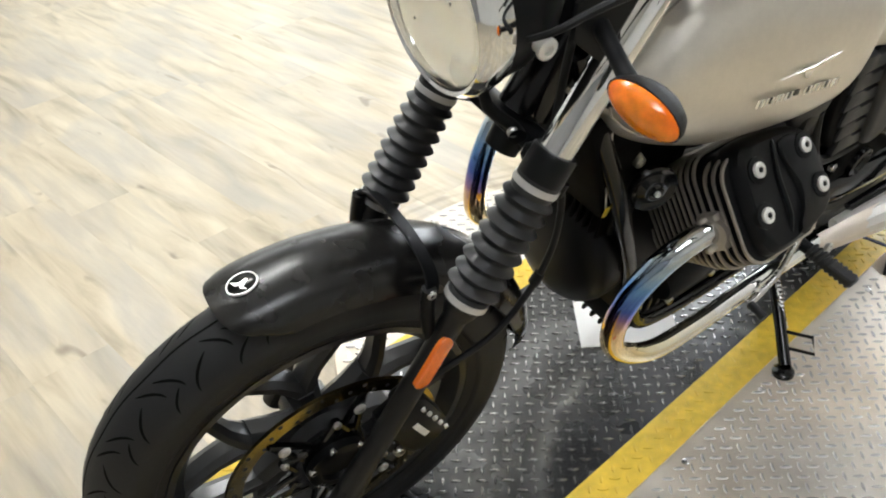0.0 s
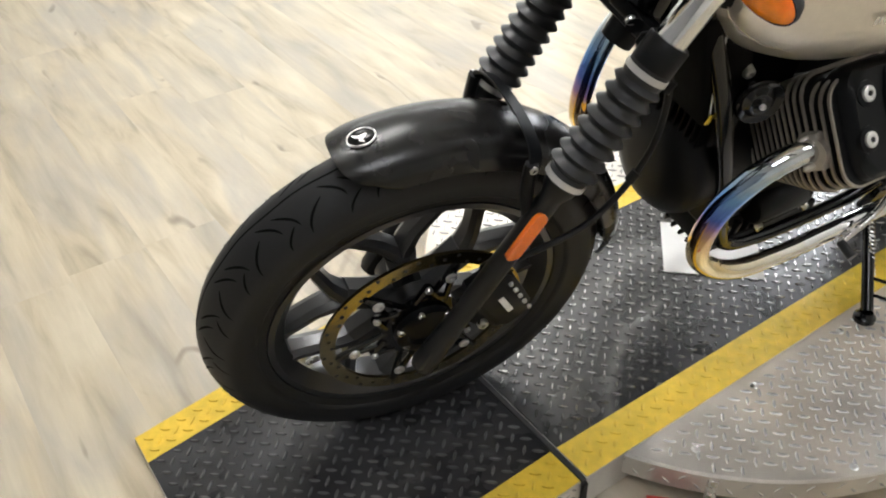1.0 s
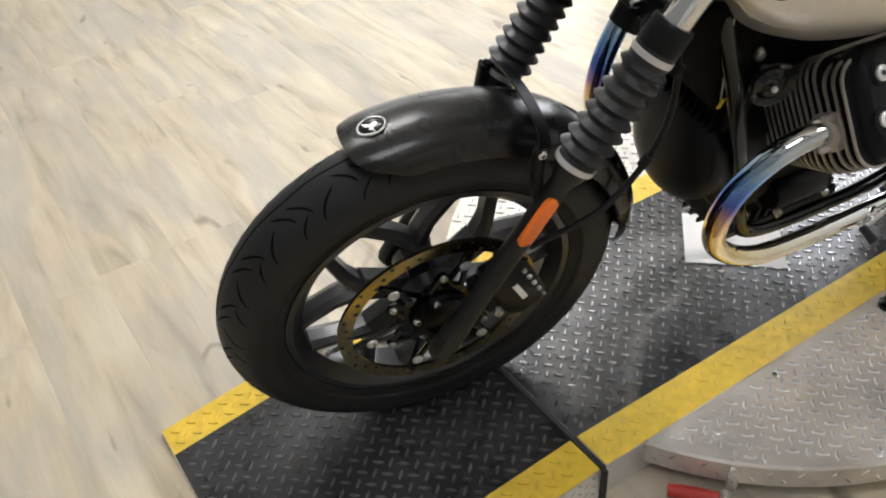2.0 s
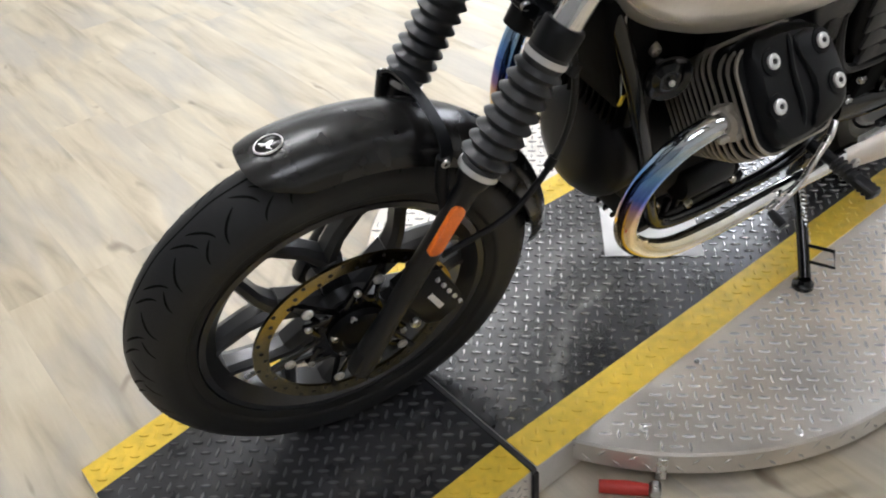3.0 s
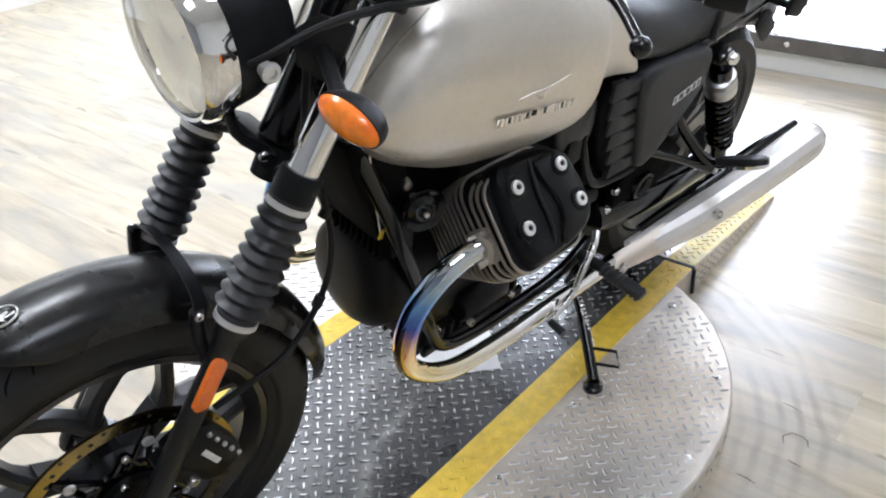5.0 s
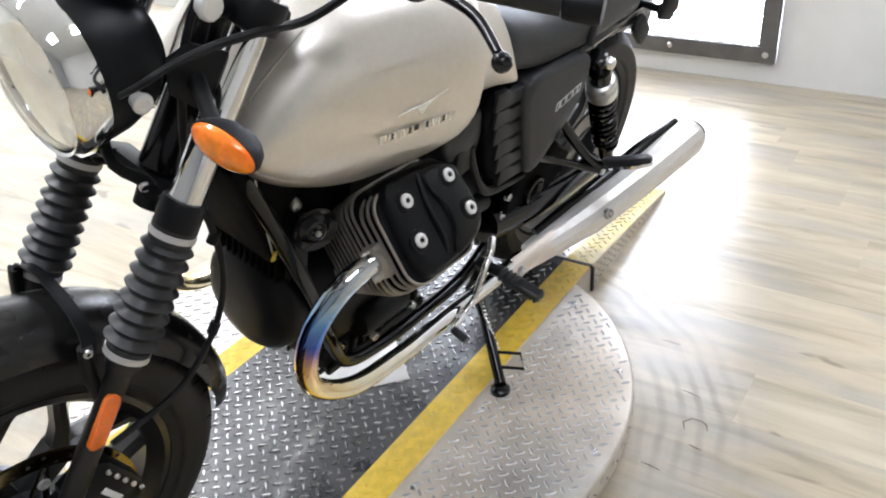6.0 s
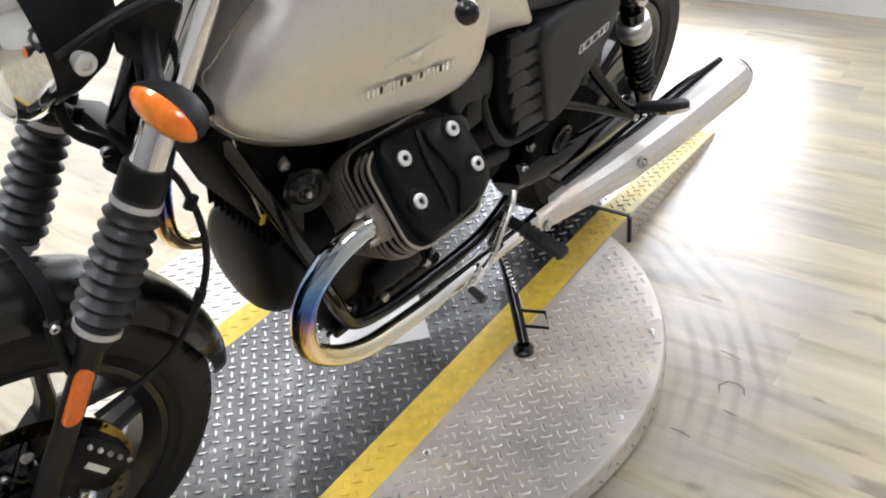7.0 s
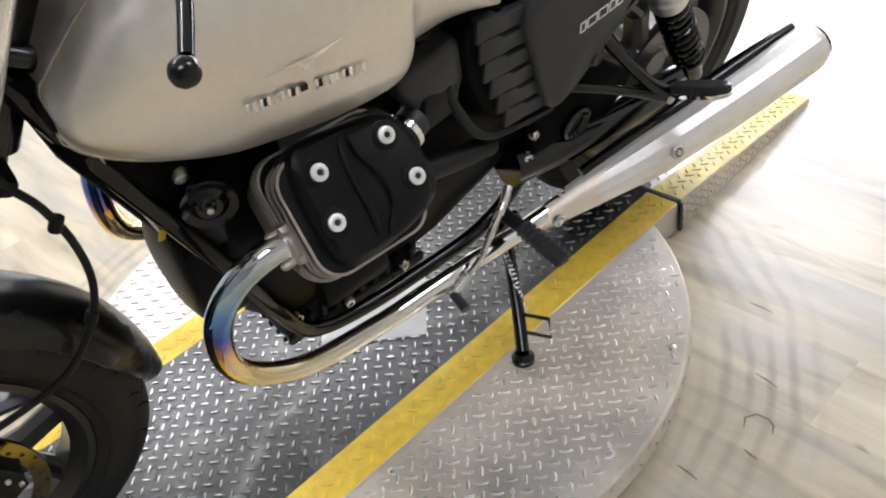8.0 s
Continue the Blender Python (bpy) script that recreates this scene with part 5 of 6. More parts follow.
# frame
for s in (-1, 1):
    fr = Geo().tube([(0.335, s * 0.035, 0.86), (0.375, s * 0.062, 0.755), (0.425, s * 0.085, 0.640), (0.493, s * 0.100, 0.474), (0.548, s * 0.105, 0.330), (0.590, s * 0.105, 0.274), (0.680, s * 0.105, 0.250), (0.790, s * 0.107, 0.249), (0.93, s * 0.11, 0.264), (1.02, s * 0.11, 0.33), (1.05, s * 0.11, 0.45), (1.04, s * 0.10, 0.62), (1.02, s * 0.095, 0.69)], 0.0135, 12, 4)
    part("frame_tube", fr, M_gloss, bike, "gloss black frame cradle tube")
    part("frame_tube", Geo().tube([(0.335, s * 0.03, 0.885), (0.50, s * 0.055, 0.80), (0.80, s * 0.08, 0.70), (1.1, s * 0.10, 0.68), (1.40, s * 0.09, 0.69), (1.62, s * 0.06, 0.68)], 0.014, 12, 3), M_gloss, bike, "gloss black frame rail")
    part("frame_tube", Geo().tube([(1.05, s * 0.11, 0.42), (1.15, s * 0.105, 0.55), (1.28, s * 0.10, 0.68)], 0.012, 10, 3), M_gloss, bike, "gloss black frame strut")
    pb = Geo().tube([(1.06, s * 0.130, 0.520), (1.15, s * 0.155, 0.482), (1.22, s * 0.178, 0.450), (1.268, s * 0.195, 0.432)], [0.010, 0.0085, 0.009, 0.016], 10, 3)
    pb.tube([(1.155, s * 0.128, 0.575), (1.19, s * 0.148, 0.525), (1.235, s * 0.178, 0.468), (1.268, s * 0.195, 0.437)], [0.013, 0.011, 0.011, 0.016], 10, 3)
    ph = part("rear_peg_hanger", pb, M_gloss, bike, "black pillion footpeg hanger")
    hinge, tip_ = Vector((1.276, s * 0.205, 0.442)), Vector((1.287, s * 0.296, 0.493))
    m = axes((hinge + tip_) / 2, tip_ - hinge, (0, -s * 0.5, 0.9))
    peg = Geo().plate([(x, y) for x, y in rounded_off([(-0.055, -0.013), (0.058, -0.021), (0.058, 0.021), (-0.055, 0.013)], 2)], 0.013, m, 0.003)
    part("pillion_peg", peg, M_boot, ph, "flat black rubber pillion peg")
    part("peg_plate", Geo().plate([(x, y) for x, y in rounded_off([(-0.062, -0.015), (0.058, -0.024), (0.058, 0.024), (-0.062, 0.015)], 2)], 0.007, m @ pose(0, 0, -0.0072), 0.001), M_chrome, ph, "bare metal peg plate")
    part("peg_bolt", cap_bolt(Geo(), (1.268, s * 0.210, 0.431), (0, s, 0), 0.008, 0.005), M_steel, ph, "bright bolt")
    plate_ = Geo().plate([(1.03, 0.535), (1.13, 0.545), (1.20, 0.49), (1.27, 0.435), (1.25, 0.395), (1.10, 0.325), (1.03, 0.35)], 0.02, axes((0, s * 0.105, 0), (1, 0, 0), (0, -1, 0)), 0.004)
    part("pivot_plate", plate_, M_void, bike, "black swingarm pivot plate")
    part("plate_boss", Geo().lathe([(0, 0.034), (0.010, 0.032), (0.012, 0.026), (0.004, 0.020), (0.004, 0.001)], (1.125, s * 0.125, 0.405), (0, s, 0), 24), M_gloss, bike, "gloss black round boss")
    # rider's peg
    rp = Geo().tube([(0.947, s * 0.13, 0.314), (0.954, s * 0.185, 0.311)], 0.012, 12, 1)
    rpg = part("peg_bracket", rp, M_eng, bike, "black footpeg bracket")
    part("footpeg", Geo().box((0.028, 0.098, 0.018), pose(0.957, s * 0.232, 0.307), 0.004), M_boot, rpg, "ribbed black rubber footpeg")
    for k in range(9):
        y = 0.188 + 0.0105 * k
        part("footpeg_rib", Geo().box((0.031, 0.0085, 0.021), pose(0.956 + 0.0005 * k, s * y, 0.310 - 0.0008 * k), 0.003), M_boot, rpg)
part("steering_head", Geo().tube([leg(0.545, 0, -0.05), leg(0.775, 0, -0.05)], 0.033, 20, 1), M_gloss, bike, "black steering head")
# added dark box that closes the bright gap between the downtubes
part("headstock_filler", Geo().box((0.085, 0.15, 0.22), pose(0.425, 0, 0.690, 0, -22, 0), 0.012, 2), M_void, bike, "added black filler box behind the steering head")
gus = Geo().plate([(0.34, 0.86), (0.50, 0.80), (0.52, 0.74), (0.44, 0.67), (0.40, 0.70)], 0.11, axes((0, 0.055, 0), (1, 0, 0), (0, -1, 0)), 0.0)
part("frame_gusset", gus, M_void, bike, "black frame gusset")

# engine
cc = Geo()
cc.rings([[Vector((x, y * w, zc + z * h)) for y, z in ((1, -0.5), (1, 0.35), (0.7, 0.75), (0.3, 1), (-0.3, 1), (-0.7, 0.75), (-1, 0.35), (-1, -0.5), (-0.75, -1), (0.75, -1))] for x, w, zc, h in ((0.50, 0.085, 0.46, 0.10), (0.55, 0.100, 0.43, 0.13), (0.72, 0.105, 0.43, 0.145), (0.80, 0.105, 0.43, 0.145), (0.86, 0.10, 0.42, 0.13), (0.98, 0.085, 0.42, 0.10), (1.06, 0.07, 0.42, 0.09))])
crank = part("crankcase", cc, M_eng, bike, "black crankcase and gearbox", 35)
alt = Geo().lathe([(0, 0.098), (0.04, 0.100), (0.054, 0.096), (0.064, 0.086), (0.072, 0.066), (0.076, 0.040), (0.077, 0.001)], (0.505, 0, 0.448), (-1, 0, 0), 48)
part("alternator_cover", alt, M_eng, crank, "round black front cover")
reg = Geo().box((0.045, 0.150, 0.080), pose(0.480, 0, 0.565), 0.005)
regulator = part("regulator", reg, M_matte, crank, "finned black voltage regulator")
for k in range(11):
    part("cooling_fin", Geo().box((0.022, 0.0045, 0.072), pose(0.448, -0.065 + 0.013 * k, 0.565), 0.001), M_void, regulator)
sm = Geo().box((0.27, 0.18, 0.06), pose(0.675, 0, 0.290), 0.015, 2)
for k in range(9):
    sm.box((0.27, 0.006, 0.010), pose(0.675, -0.08 + 0.02 * k, 0.258), 0.001)
for k in range(10):
    sm.box((0.010, 0.014, 0.046), pose(0.56 + 0.025 * k, -0.094, 0.290), 0.002)
    sm.box((0.010, 0.014, 0.046), pose(0.56 + 0.025 * k, 0.094, 0.290), 0.002)
for y in (-0.098, 0.098):
    sm.box((0.27, 0.012, 0.020), pose(0.675, y, 0.276), 0.003)
part("sump", sm, M_eng, crank, "finned black oil sump")
for at in ((0.649, -0.106, 0.295), (0.56, -0.100, 0.33), (0.76, -0.106, 0.30)):
    part("sump_bolt", cap_bolt(Geo(), at, (0, -1, 0), 0.009, 0.010), M_steel, crank, "bright bolt")
starter = Geo().lathe([(0, 0.026), (0.005, 0.030), (0.11, 0.030), (0.115, 0.026)], (0.60, -0.105, 0.360), (1, 0, 0), 24)
part("starter_motor", starter, M_eng, crank, "black starter motor")

FAR = 0.012        # how much farther out the right bank lies
for s in (-1, 1):
    far = FAR if s > 0 else 0.0
    CYL0 = Vector((0.638, far, 0.457))
    A = Vector((0, s * 0.707, 0.707))
    D = Vector((0, s * 0.707, -0.707))
    frame_c = Matrix((Vector((1, 0, 0)), D, A)).transposed().to_4x4()

    def cyl(d):
        return Matrix.Translation(CYL0 + A * d) @ frame_c
    barrel = part("cylinder", Geo().lathe([(0.06, 0.062), (0.24, 0.066)], CYL0, A, 32), M_eng, bike, "black finned cylinder and head")

    def rounded(hx, hy, r, n=6):
        out = []
        for cx_, cy_, a0 in ((hx - r, hy - r, 0), (-hx + r, hy - r, 90), (-hx + r, -hy + r, 180), (hx - r, -hy + r, 270)):
            out += [(cx_ + r * math.cos(radians(a0 + 90 * k / n)), cy_ + r * math.sin(radians(a0 + 90 * k / n))) for k in range(n + 1)]
        return out
    for k in range(14):
        d = 0.088 + 0.0131 * k
        big = min(1.0, 0.80 + 0.024 * k)
        hx_, hy_, ox, oy = (0.096 * big, 0.086 * big, -0.011, 0.016) if k < 11 else (0.087 - 0.002 * (k - 11), 0.078, -0.018, 0.020)
        fin = Geo().plate(rounded(hx_, hy_, 0.034), 0.0036, cyl(d) @ pose(ox, oy, 0))
        f_ob = part("fin", fin, M_eng, barrel)
        o1, o2 = rounded(hx_ + 0.0002, hy_ + 0.0002, 0.034), rounded(hx_ - 0.003, hy_ - 0.003, 0.033)
        edge = Geo().rings([[cyl(d + z) @ Vector((x + ox, y + oy, 0)) for x, y in o] for o, z in ((o1, -0.0002), (o1, 0.0038), (o2, 0.0038), (o2, -0.0002))], loop=True)
        part("fin_edge", edge, M_fin, f_ob, "bare metal fin edge")
    # head and rocker cover
    hd = Geo().plate(rounded(0.090, 0.076, 0.030), 0.018, cyl(0.223) @ pose(0, 0.012, 0))
    part("cylinder_head", hd, M_eng, barrel)
    rc = Geo()
    rings = []
    for z, hx, hy in ((0.240, 0.088, 0.091), (0.245, 0.090, 0.093), (0.262, 0.089, 0.092), (0.274, 0.085, 0.088), (0.280, 0.077, 0.080)):
        face = rounded_off([(-0.080, -0.070), (-0.020, -0.072), (0.082, -0.056), (0.096, 0.020), (0.088, 0.080), (-0.030, 0.098), (-0.084, 0.090), (-0.088, 0.010)], 3)
        rings.append([cyl(z) @ Vector((x * hx / 0.090, 0.012 + (y - 0.012) * hy / 0.093, 0)) for x, y in face])
    rc.rings(rings)
    rk = part("rocker_cover", rc, M_matte, barrel, "satin black rocker cover with four bright bolts", 35)
    rib = Geo().tube([cyl(0.272) @ Vector((-0.002, -0.060, 0)), cyl(0.280) @ Vector((-0.008, -0.045, 0)), cyl(0.281) @ Vector((-0.016, -0.005, 0)), cyl(0.281) @ Vector((-0.016, 0.050, 0)), cyl(0.272) @ Vector((-0.026, 0.086, 0))], 0.0045, 8, 3)
    part("cover_rib", rib, M_matte, rk)
    raised = Geo().plate(rounded_off([(0.006, -0.054), (0.056, -0.046), (0.074, -0.032), (0.077, 0.036), (0.068, 0.070), (0.0, 0.086), (-0.013, 0.078), (0.016, 0.048), (0.012, 0.005), (-0.004, -0.034)], 1), 0.012, cyl(0.274), 0.004)
    part("raised_panel", raised, M_matte, rk)
    for bx, by in ((-0.051, -0.028), (-0.062, 0.033), (0.046, -0.028), (0.057, 0.034)):
        o = cyl(0.2805 if bx < 0 else 0.286) @ Vector((bx, by, 0))
        part("cover_boss", Geo().lathe([(-0.006, 0.0195), (0.0012, 0.0185), (0.002, 0.0145)], o, A, 20), M_matte, rk)
        part("cover_bolt", cap_bolt(Geo(), o + A * 0.002, A, 0.0112, 0.0050), M_bolt, rk, "bright cap bolt")
        part("bolt_socket", Geo().lathe([(0, 0.0040), (0.0010, 0.0040), (0.0012, 0.0036)], o + A * 0.0058, A, 6), M_black_gap, rk, "dark hexagon socket")
    # exhaust port flange and header pipe
    fl = Geo().box((0.020, 0.056, 0.034), axes((0.534, s * 0.183 + far, 0.592), (1, 0, 0.1), A), 0.006, 2)
    fl.lathe([(0, 0.024), (0.022, 0.023)], (0.545, s * 0.182 + far, 0.592), (-1, s * 0.15, 0.05), 20)
    part("exhaust_flange", fl, M_fin, barrel, "cast exhaust flange")
    for off in (-0.02, 0.02):
        part("flange_nut", Geo().lathe([(0, 0.006), (0.014, 0.006), (0.018, 0.003)], Vector((0.526, s * 0.183 + far, 0.592)) + D * off, (-1, 0, 0), 8), M_fin, barrel, "steel nut")
    pipe = [(0.540, -0.180, 0.590), (0.502, -0.177, 0.590), (0.458, -0.169, 0.562), (0.428, -0.160, 0.508), (0.419, -0.156, 0.450), (0.425, -0.156, 0.398), (0.446, -0.160, 0.361), (0.490, -0.168, 0.328), (0.548, -0.174, 0.308), (0.64, -0.171, 0.290), (0.70, -0.168, 0.280)]
    part("header_pipe", Geo().tube([(x, -s * y + far, z + far) for x, y, z in pipe], [0.0186] * 5 + [0.0182, 0.0176, 0.0170, 0.0166, 0.0165, 0.0165], 20, 5), M_blue, bike, "chrome header pipe with blue and straw heat tint")
    part("exhaust_pipe", Geo().tube([(0.70, s * 0.168 + far, 0.280), (0.85, s * 0.162 + far, 0.270), (0.98, s * 0.157 + 0.5 * far, 0.256), (1.08, s * 0.160, 0.262)], 0.0166, 20, 3, caps=False), M_chrome, bike, "chrome exhaust pipe")
    sil = Geo().tube([(1.10, s * 0.168, 0.264), (1.18, s * 0.195, 0.295), (1.256, s * 0.217, 0.322), (1.40, s * 0.244, 0.362), (1.54, s * 0.266, 0.402), (1.585, s * 0.2725, 0.4145), (1.606, s * 0.2755, 0.420)], [0.026, 0.036, 0.042, 0.0445, 0.0455, 0.0445, 0.037], 14, 4)
    mf = part("silencer", sil, M_muff, bike, "brushed steel tapered silencer", 24)
    shield = Geo()
    rows = []
    for u in range(13):
        f = u / 12
        p = Vector((1.036, s * 0.150, 0.246)) * (1 - f) + Vector((1.272, s * 0.219, 0.326)) * f
        r = (0.0255 + 0.0215 * f) * (1.0 if 0 < u < 12 else 0.93)
        def at(a, rr):
            end = (f - 0.5) * 2
            return p + Vector((0.03 * end * abs(end) * math.cos(a - 0.45) ** 2 * (1 if u > 6 else 0.5), s * rr * math.cos(a), rr * math.sin(a)))
        rows.append([at(radians(-70 + 156 * k / 14), r) for k in range(15)] + [at(radians(86 - 156 * k / 14), r - 0.003) for k in range(15)])
    part("heat_shield", shield.rings(rows), M_shield, mf, "pale brushed heat shield", 28)
    part("silencer_outlet", Geo().lathe([(0, 0.034), (0.012, 0.033), (0.012, 0.028), (-0.01, 0.027), (-0.01, 0.001)], (1.602, s * 0.275, 0.419), (1, s * 0.15, 0.28), 28), M_gloss, mf, "black outlet")
    for at, way in (((1.052, s * 0.1835, 0.257), (0, s, 0.10)), ((1.256, s * 0.2585, 0.350), (-0.2, s, 0.5))):
        b = Geo().lathe([(-0.004, 0.0130), (0.003, 0.0130), (0.005, 0.0110), (0.005, 0.0085), (0.003, 0.0080), (0.003, 0.0055), (0.006, 0.0050), (0.006, 0.0001)], at, way, 20)
        part("shield_bolt", b, M_steel, mf, "round steel fixing")
        part("bolt_groove", Geo().lathe([(0.0032, 0.0056), (0.0036, 0.0056), (0.0036, 0.0079), (0.0032, 0.0079)], at, way, 20, loop=True), M_groove, mf, "dark ring round the fixing")
    guard = Geo().tube([(1.13, s * 0.155, 0.302), (1.30, s * 0.190, 0.363), (1.45, s * 0.212, 0.404), (1.585, s * 0.233, 0.441)], [0.010, 0.016, 0.017, 0.010], 10, 3)
    part("silencer_strip", guard, M_gloss, mf, "black upper strip")
    # intake behind the head
    it = Geo().lathe([(0, 0.026), (0.02, 0.028), (0.022, 0.024), (0.05, 0.024)], (0.735, s * 0.135, 0.600), (0.9, -s * 0.3, 0.1), 20)
    part("inlet_rubber", it, M_boot, bike, "black inlet rubber")
    part("inlet_clip", Geo().lathe([(0.006, 0.0265), (0.006, 0.0295), (0.016, 0.0295), (0.016, 0.0265)], (0.745, s * 0.132, 0.600), (0.9, -s * 0.3, 0.1), 24, loop=True), M_chrome, bike, "bright hose clip")
    tb = Geo().box((0.075, 0.055, 0.065), pose(0.82, s * 0.105, 0.615, 0, 0, 8), 0.012, 2)
    part("throttle_body", tb, M_plast, bike, "black throttle body")
    rod = Geo().tube([(0.75, s * 0.13, 0.52), (0.85, s * 0.125, 0.49), (0.93, s * 0.12, 0.47)], 0.018, 12, 3)
    part("engine_hose", rod, M_plast, bike, "black hose")

# things hung on the front of the frame
horn = Geo().lathe([(-0.02, 0.020), (-0.012, 0.034), (-0.003, 0.036), (0.0, 0.034), (-0.002, 0.030), (-0.004, 0.024), (0.0, 0.019), (0.003, 0.016), (0.003, 0.011), (0.001, 0.008), (0.002, 0.001)], (0.475, -0.108, 0.638), (-0.35, -0.93, 0.1), 32)
hn = part("horn", horn, M_gloss, bike, "round glossy black horn")
part("horn_nut", cap_bolt(Geo(), (0.4725, -0.1145, 0.6387), (-0.35, -0.93, 0.1), 0.0045, 0.004), M_steel, hn, "bright nut")
part("frame_bolt", cap_bolt(Geo().lathe([(0, 0.010), (0.006, 0.010)], (0.463, -0.070, 0.674), (-0.2, -1, 0), 16), (0.462, -0.076, 0.674), (-0.2, -1, 0), 0.009, 0.008), M_steel, bike, "bright frame bolt")
for at in ((1.02, -0.118, 0.385), (1.036, -0.118, 0.36), (1.03, -0.118, 0.43)):
    part("frame_bolt", cap_bolt(Geo(), at, (0, -1, 0), 0.009, 0.010), M_steel, bike, "bright frame bolt")
rg = part("regulator", Geo().box((0.03, 0.066, 0.075), pose(0.440, -0.035, 0.640, 0, -18, 0), 0.006), M_void, bike, "finned black voltage regulator")
for k in range(6):
    part("regulator_fin", Geo().box((0.022, 0.003, 0.072), pose(0.420, -0.064 + 0.0116 * k, 0.644, 0, -18, 0), 0.001), M_eng, rg)
part("tag_wire", Geo().tube([(0.385, -0.075, 0.76), (0.40, -0.078, 0.68), (0.417, -0.080, 0.612)], 0.0016, 6, 3), M_steel, bike, "thin steel wire")
part("wire_tag", Geo().box((0.010, 0.003, 0.016), pose(0.418, -0.082, 0.606, 0, 20, 10), 0.001), M_brass, bike, "small yellow tag")
# added black box, stands for the dark gap under the tank
part("engine_gap_filler", Geo().box((0.16, 0.13, 0.15), pose(0.53, 0, 0.650), 0.02, 2), M_void, bike, "added black filler box between the cylinders")
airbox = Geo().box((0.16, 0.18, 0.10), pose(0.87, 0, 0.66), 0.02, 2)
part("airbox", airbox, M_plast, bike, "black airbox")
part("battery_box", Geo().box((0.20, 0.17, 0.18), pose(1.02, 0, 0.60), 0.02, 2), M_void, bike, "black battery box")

# gear lever and side stand, on the left
gl = Geo().tube([(0.948, -0.150, 0.385), (0.925, -0.165, 0.372), (0.885, -0.178, 0.335), (0.858, -0.185, 0.300), (0.800, -0.187, 0.262)], [0.0075, 0.007, 0.0062, 0.006, 0.0062], 10, 4)
lev = part("gear_lever", gl, M_steel, bike, "bare aluminium gear lever")
part("toe_rubber", Geo().tube([(0.800, -0.187, 0.262), (0.798, -0.222, 0.258)], [0.008, 0.0095], 12, 1), M_boot, lev, "black rubber toe peg")
FOOT = Vector((0.892, -0.277, 0.083))
PIV = Vector((0.985, -0.125, 0.205))
stand = part("side_stand", Geo().tube([PIV, PIV * 0.45 + FOOT * 0.55 + Vector((0, -0.004, 0)), FOOT + Vector((0.002, 0.004, 0.014))], [0.012, 0.0115, 0.012], 12, 3), M_gloss, bike, "black steel side stand")
dn = (bike.matrix_world.to_3x3().inverted() @ Vector((0, 0, 1))).normalized()
part("stand_foot", Geo().lathe([(-0.005, 0.021), (0.004, 0.021), (0.008, 0.016), (0.016, 0.013)], FOOT, dn, 20), M_gloss, stand, "round black foot")
q = PIV * 0.30 + FOOT * 0.70
out = Vector((0.35, -0.80, 0.25)).normalized() * 0.062
wd = (FOOT - PIV).normalized() * 0.016
part("stand_tang", Geo().tube([q - wd, q - wd + out, q + wd + out, q + wd], 0.0038, 8, 1), M_gloss, stand, "black wire tang")
part("stand_bracket", Geo().box((0.05, 0.02, 0.06), pose(0.985, -0.118, 0.232, 0, 20, 0), 0.006), M_gloss, bike, "black stand bracket")
spring = []
for k in range(60):
    u = k / 59
    c0 = Vector((0.960, -0.140, 0.225)) * (1 - u) + (PIV * 0.4 + FOOT * 0.6 + Vector((0.012, -0.008, 0))) * u
    spring.append(c0 + Vector((0.0055 * math.cos(k * 1.6), 0.0055 * math.sin(k * 1.6), 0)))
part("stand_spring", Geo().tube(spring, 0.0014, 5, 1), M_steel, stand, "steel return spring")

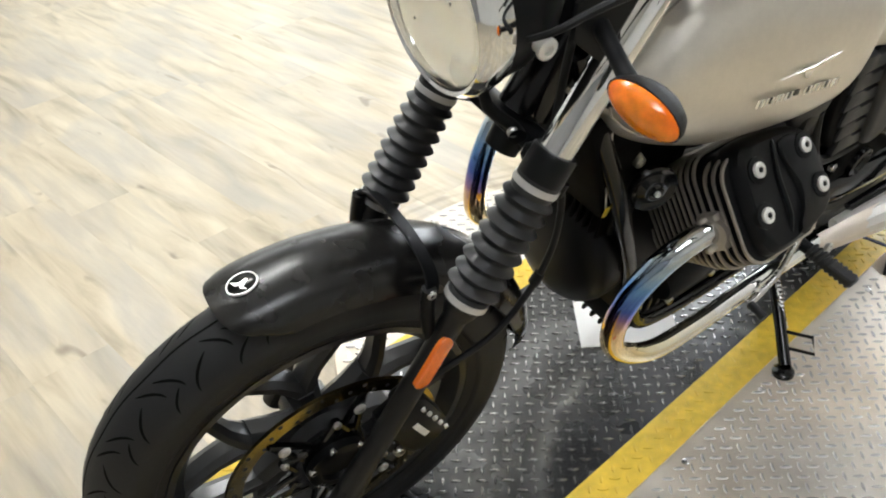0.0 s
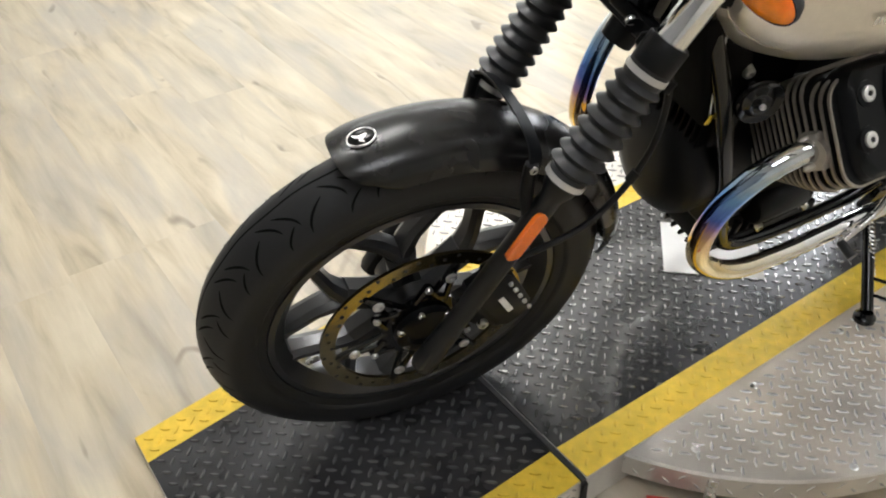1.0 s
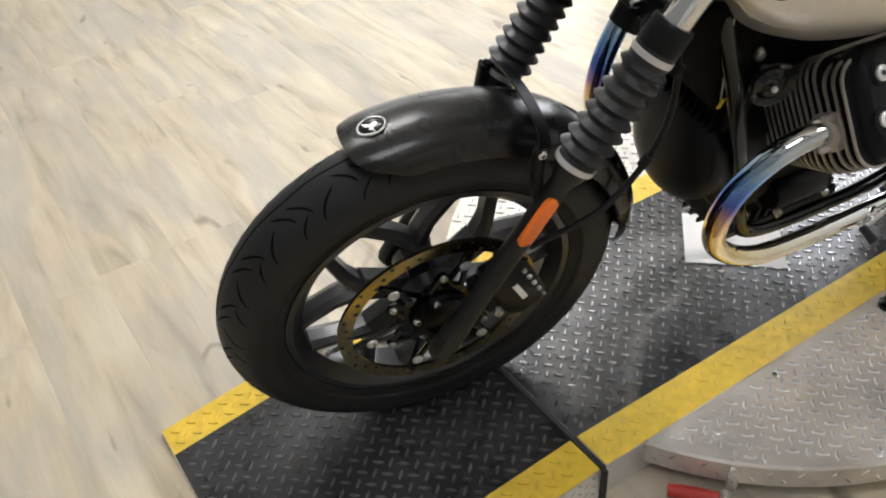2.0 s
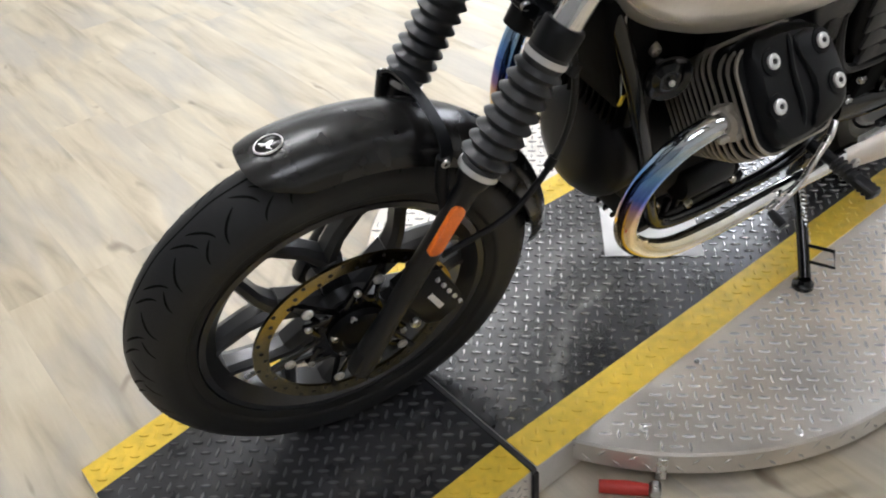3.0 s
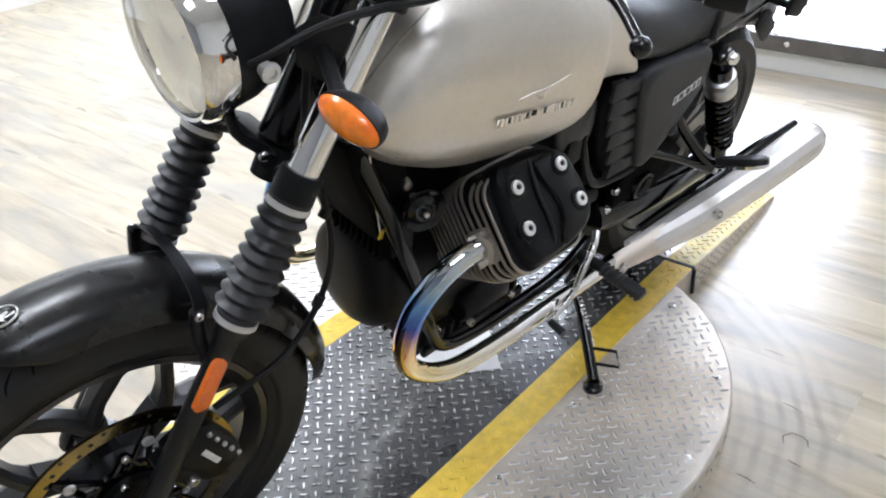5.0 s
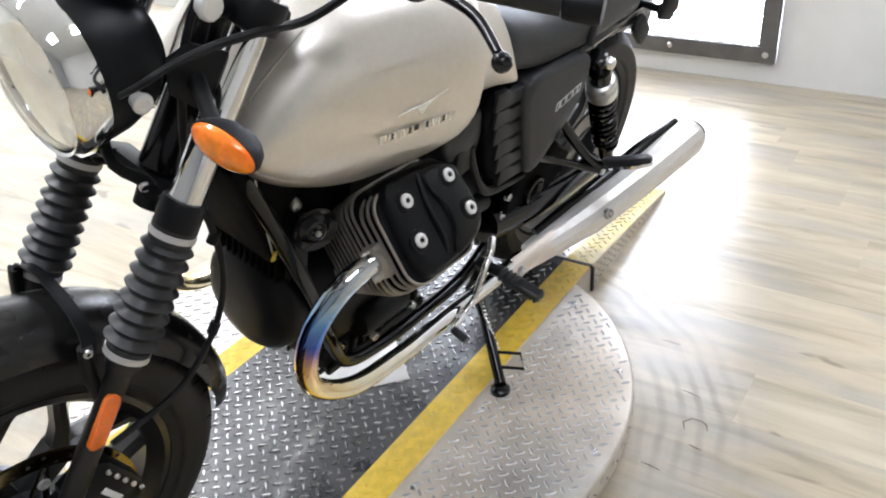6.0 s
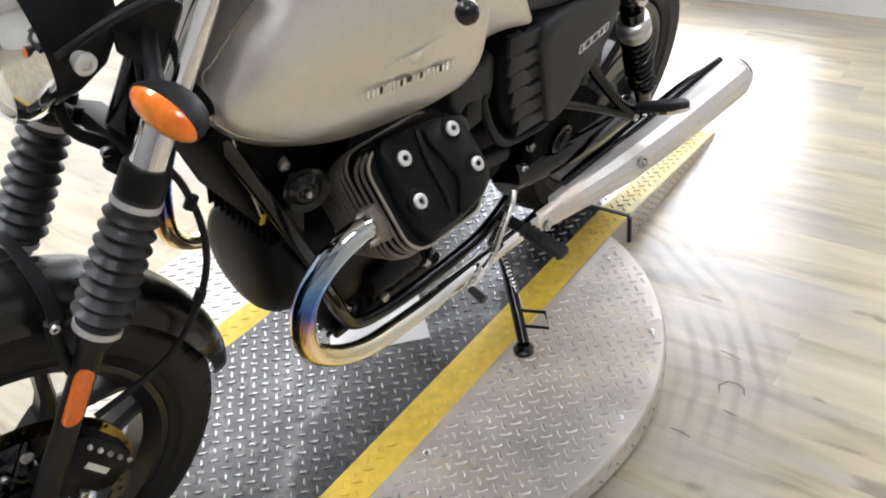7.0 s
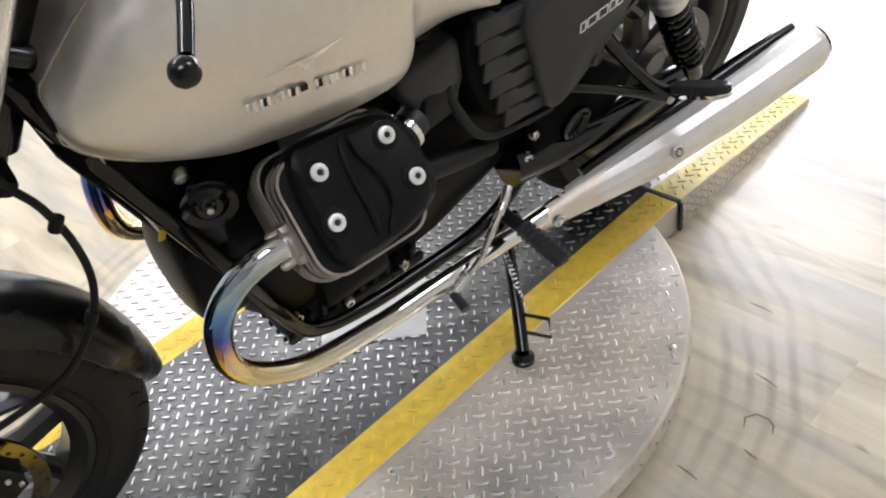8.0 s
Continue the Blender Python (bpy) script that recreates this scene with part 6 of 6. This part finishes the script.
# rear shocks, swingarm, drive
for s in (-1, 1):
    a, b = Vector((1.222, s * 0.150, 0.690)), Vector((1.425, s * 0.150, 0.375))
    w = (b - a).normalized()
    n = (b - a).length
    body = Geo().lathe([(-0.014, 0.012), (-0.010, 0.019), (0.012, 0.019), (0.018, 0.016), (0.05, 0.016)], a, w, 20)
    body.lathe([(0.04, 0.022), (0.075, 0.024), (0.16, 0.019), (n - 0.05, 0.016)], a, w, 16)
    body.lathe([(n - 0.05, 0.016), (n - 0.02, 0.018), (n + 0.012, 0.016)], a, w, 18)
    sh = part("rear_shock", body, M_gloss, bike, "black coil-over rear shock")
    part("preload_collar", Geo().lathe([(0.070, 0.026), (0.074, 0.031), (0.088, 0.031), (0.091, 0.027), (0.096, 0.033), (0.118, 0.033), (0.122, 0.027)], a, w, 28), M_steel, sh, "bright preload collar")
    u_ = w.orthogonal().normalized()
    v_ = w.cross(u_)
    coil = [a + w * (0.124 + (n - 0.180) * k / 149) + 0.0255 * (math.cos(k * 2 * math.pi * 10 / 149) * u_ + math.sin(k * 2 * math.pi * 10 / 149) * v_) for k in range(150)]
    part("coil_spring", Geo().tube(coil, 0.0056, 8, 1), M_gloss, sh, "gloss black spring")
    part("shock_bolt", Geo().lathe([(0, 0.013), (0.010, 0.013), (0.016, 0.009), (0.017, 0.001)], a + Vector((0, s * 0.018, 0)), (0, s, 0), 16), M_chrome, sh, "chrome domed nut")
    sa = Geo().tube([(1.00, s * 0.095, 0.36), (1.20, s * 0.115, 0.34), (1.44, s * 0.115, 0.322)], [0.040, 0.036, 0.030], 14, 3)
    part("swingarm", sa, M_gloss, bike, "gloss black swingarm")
part("bevel_box", Geo().box((0.22, 0.17, 0.16), pose(1.09, 0, 0.42), 0.03, 2), M_void, bike, "black rear engine housing")
part("inner_fender", Geo().box((0.05, 0.15, 0.28), pose(1.16, 0, 0.56, 0, 12, 0), 0.012, 2), M_void, bike, "black inner fender")
hub = Geo().lathe([(-0.05, 0.03), (-0.03, 0.075), (0.02, 0.085), (0.04, 0.07)], (1.449, 0.10, 0.318), (0, 1, 0), 32)
part("drive_housing", hub, M_eng, bike, "black final drive housing")
ring = Geo().lathe([(-0.003, 0.085), (-0.003, 0.13), (0.003, 0.13), (0.003, 0.085)], (1.449, -0.075, 0.318), (0, 1, 0), 64, loop=True)
part("rear_disc", ring, M_rim, rw, "dark rear brake disc")
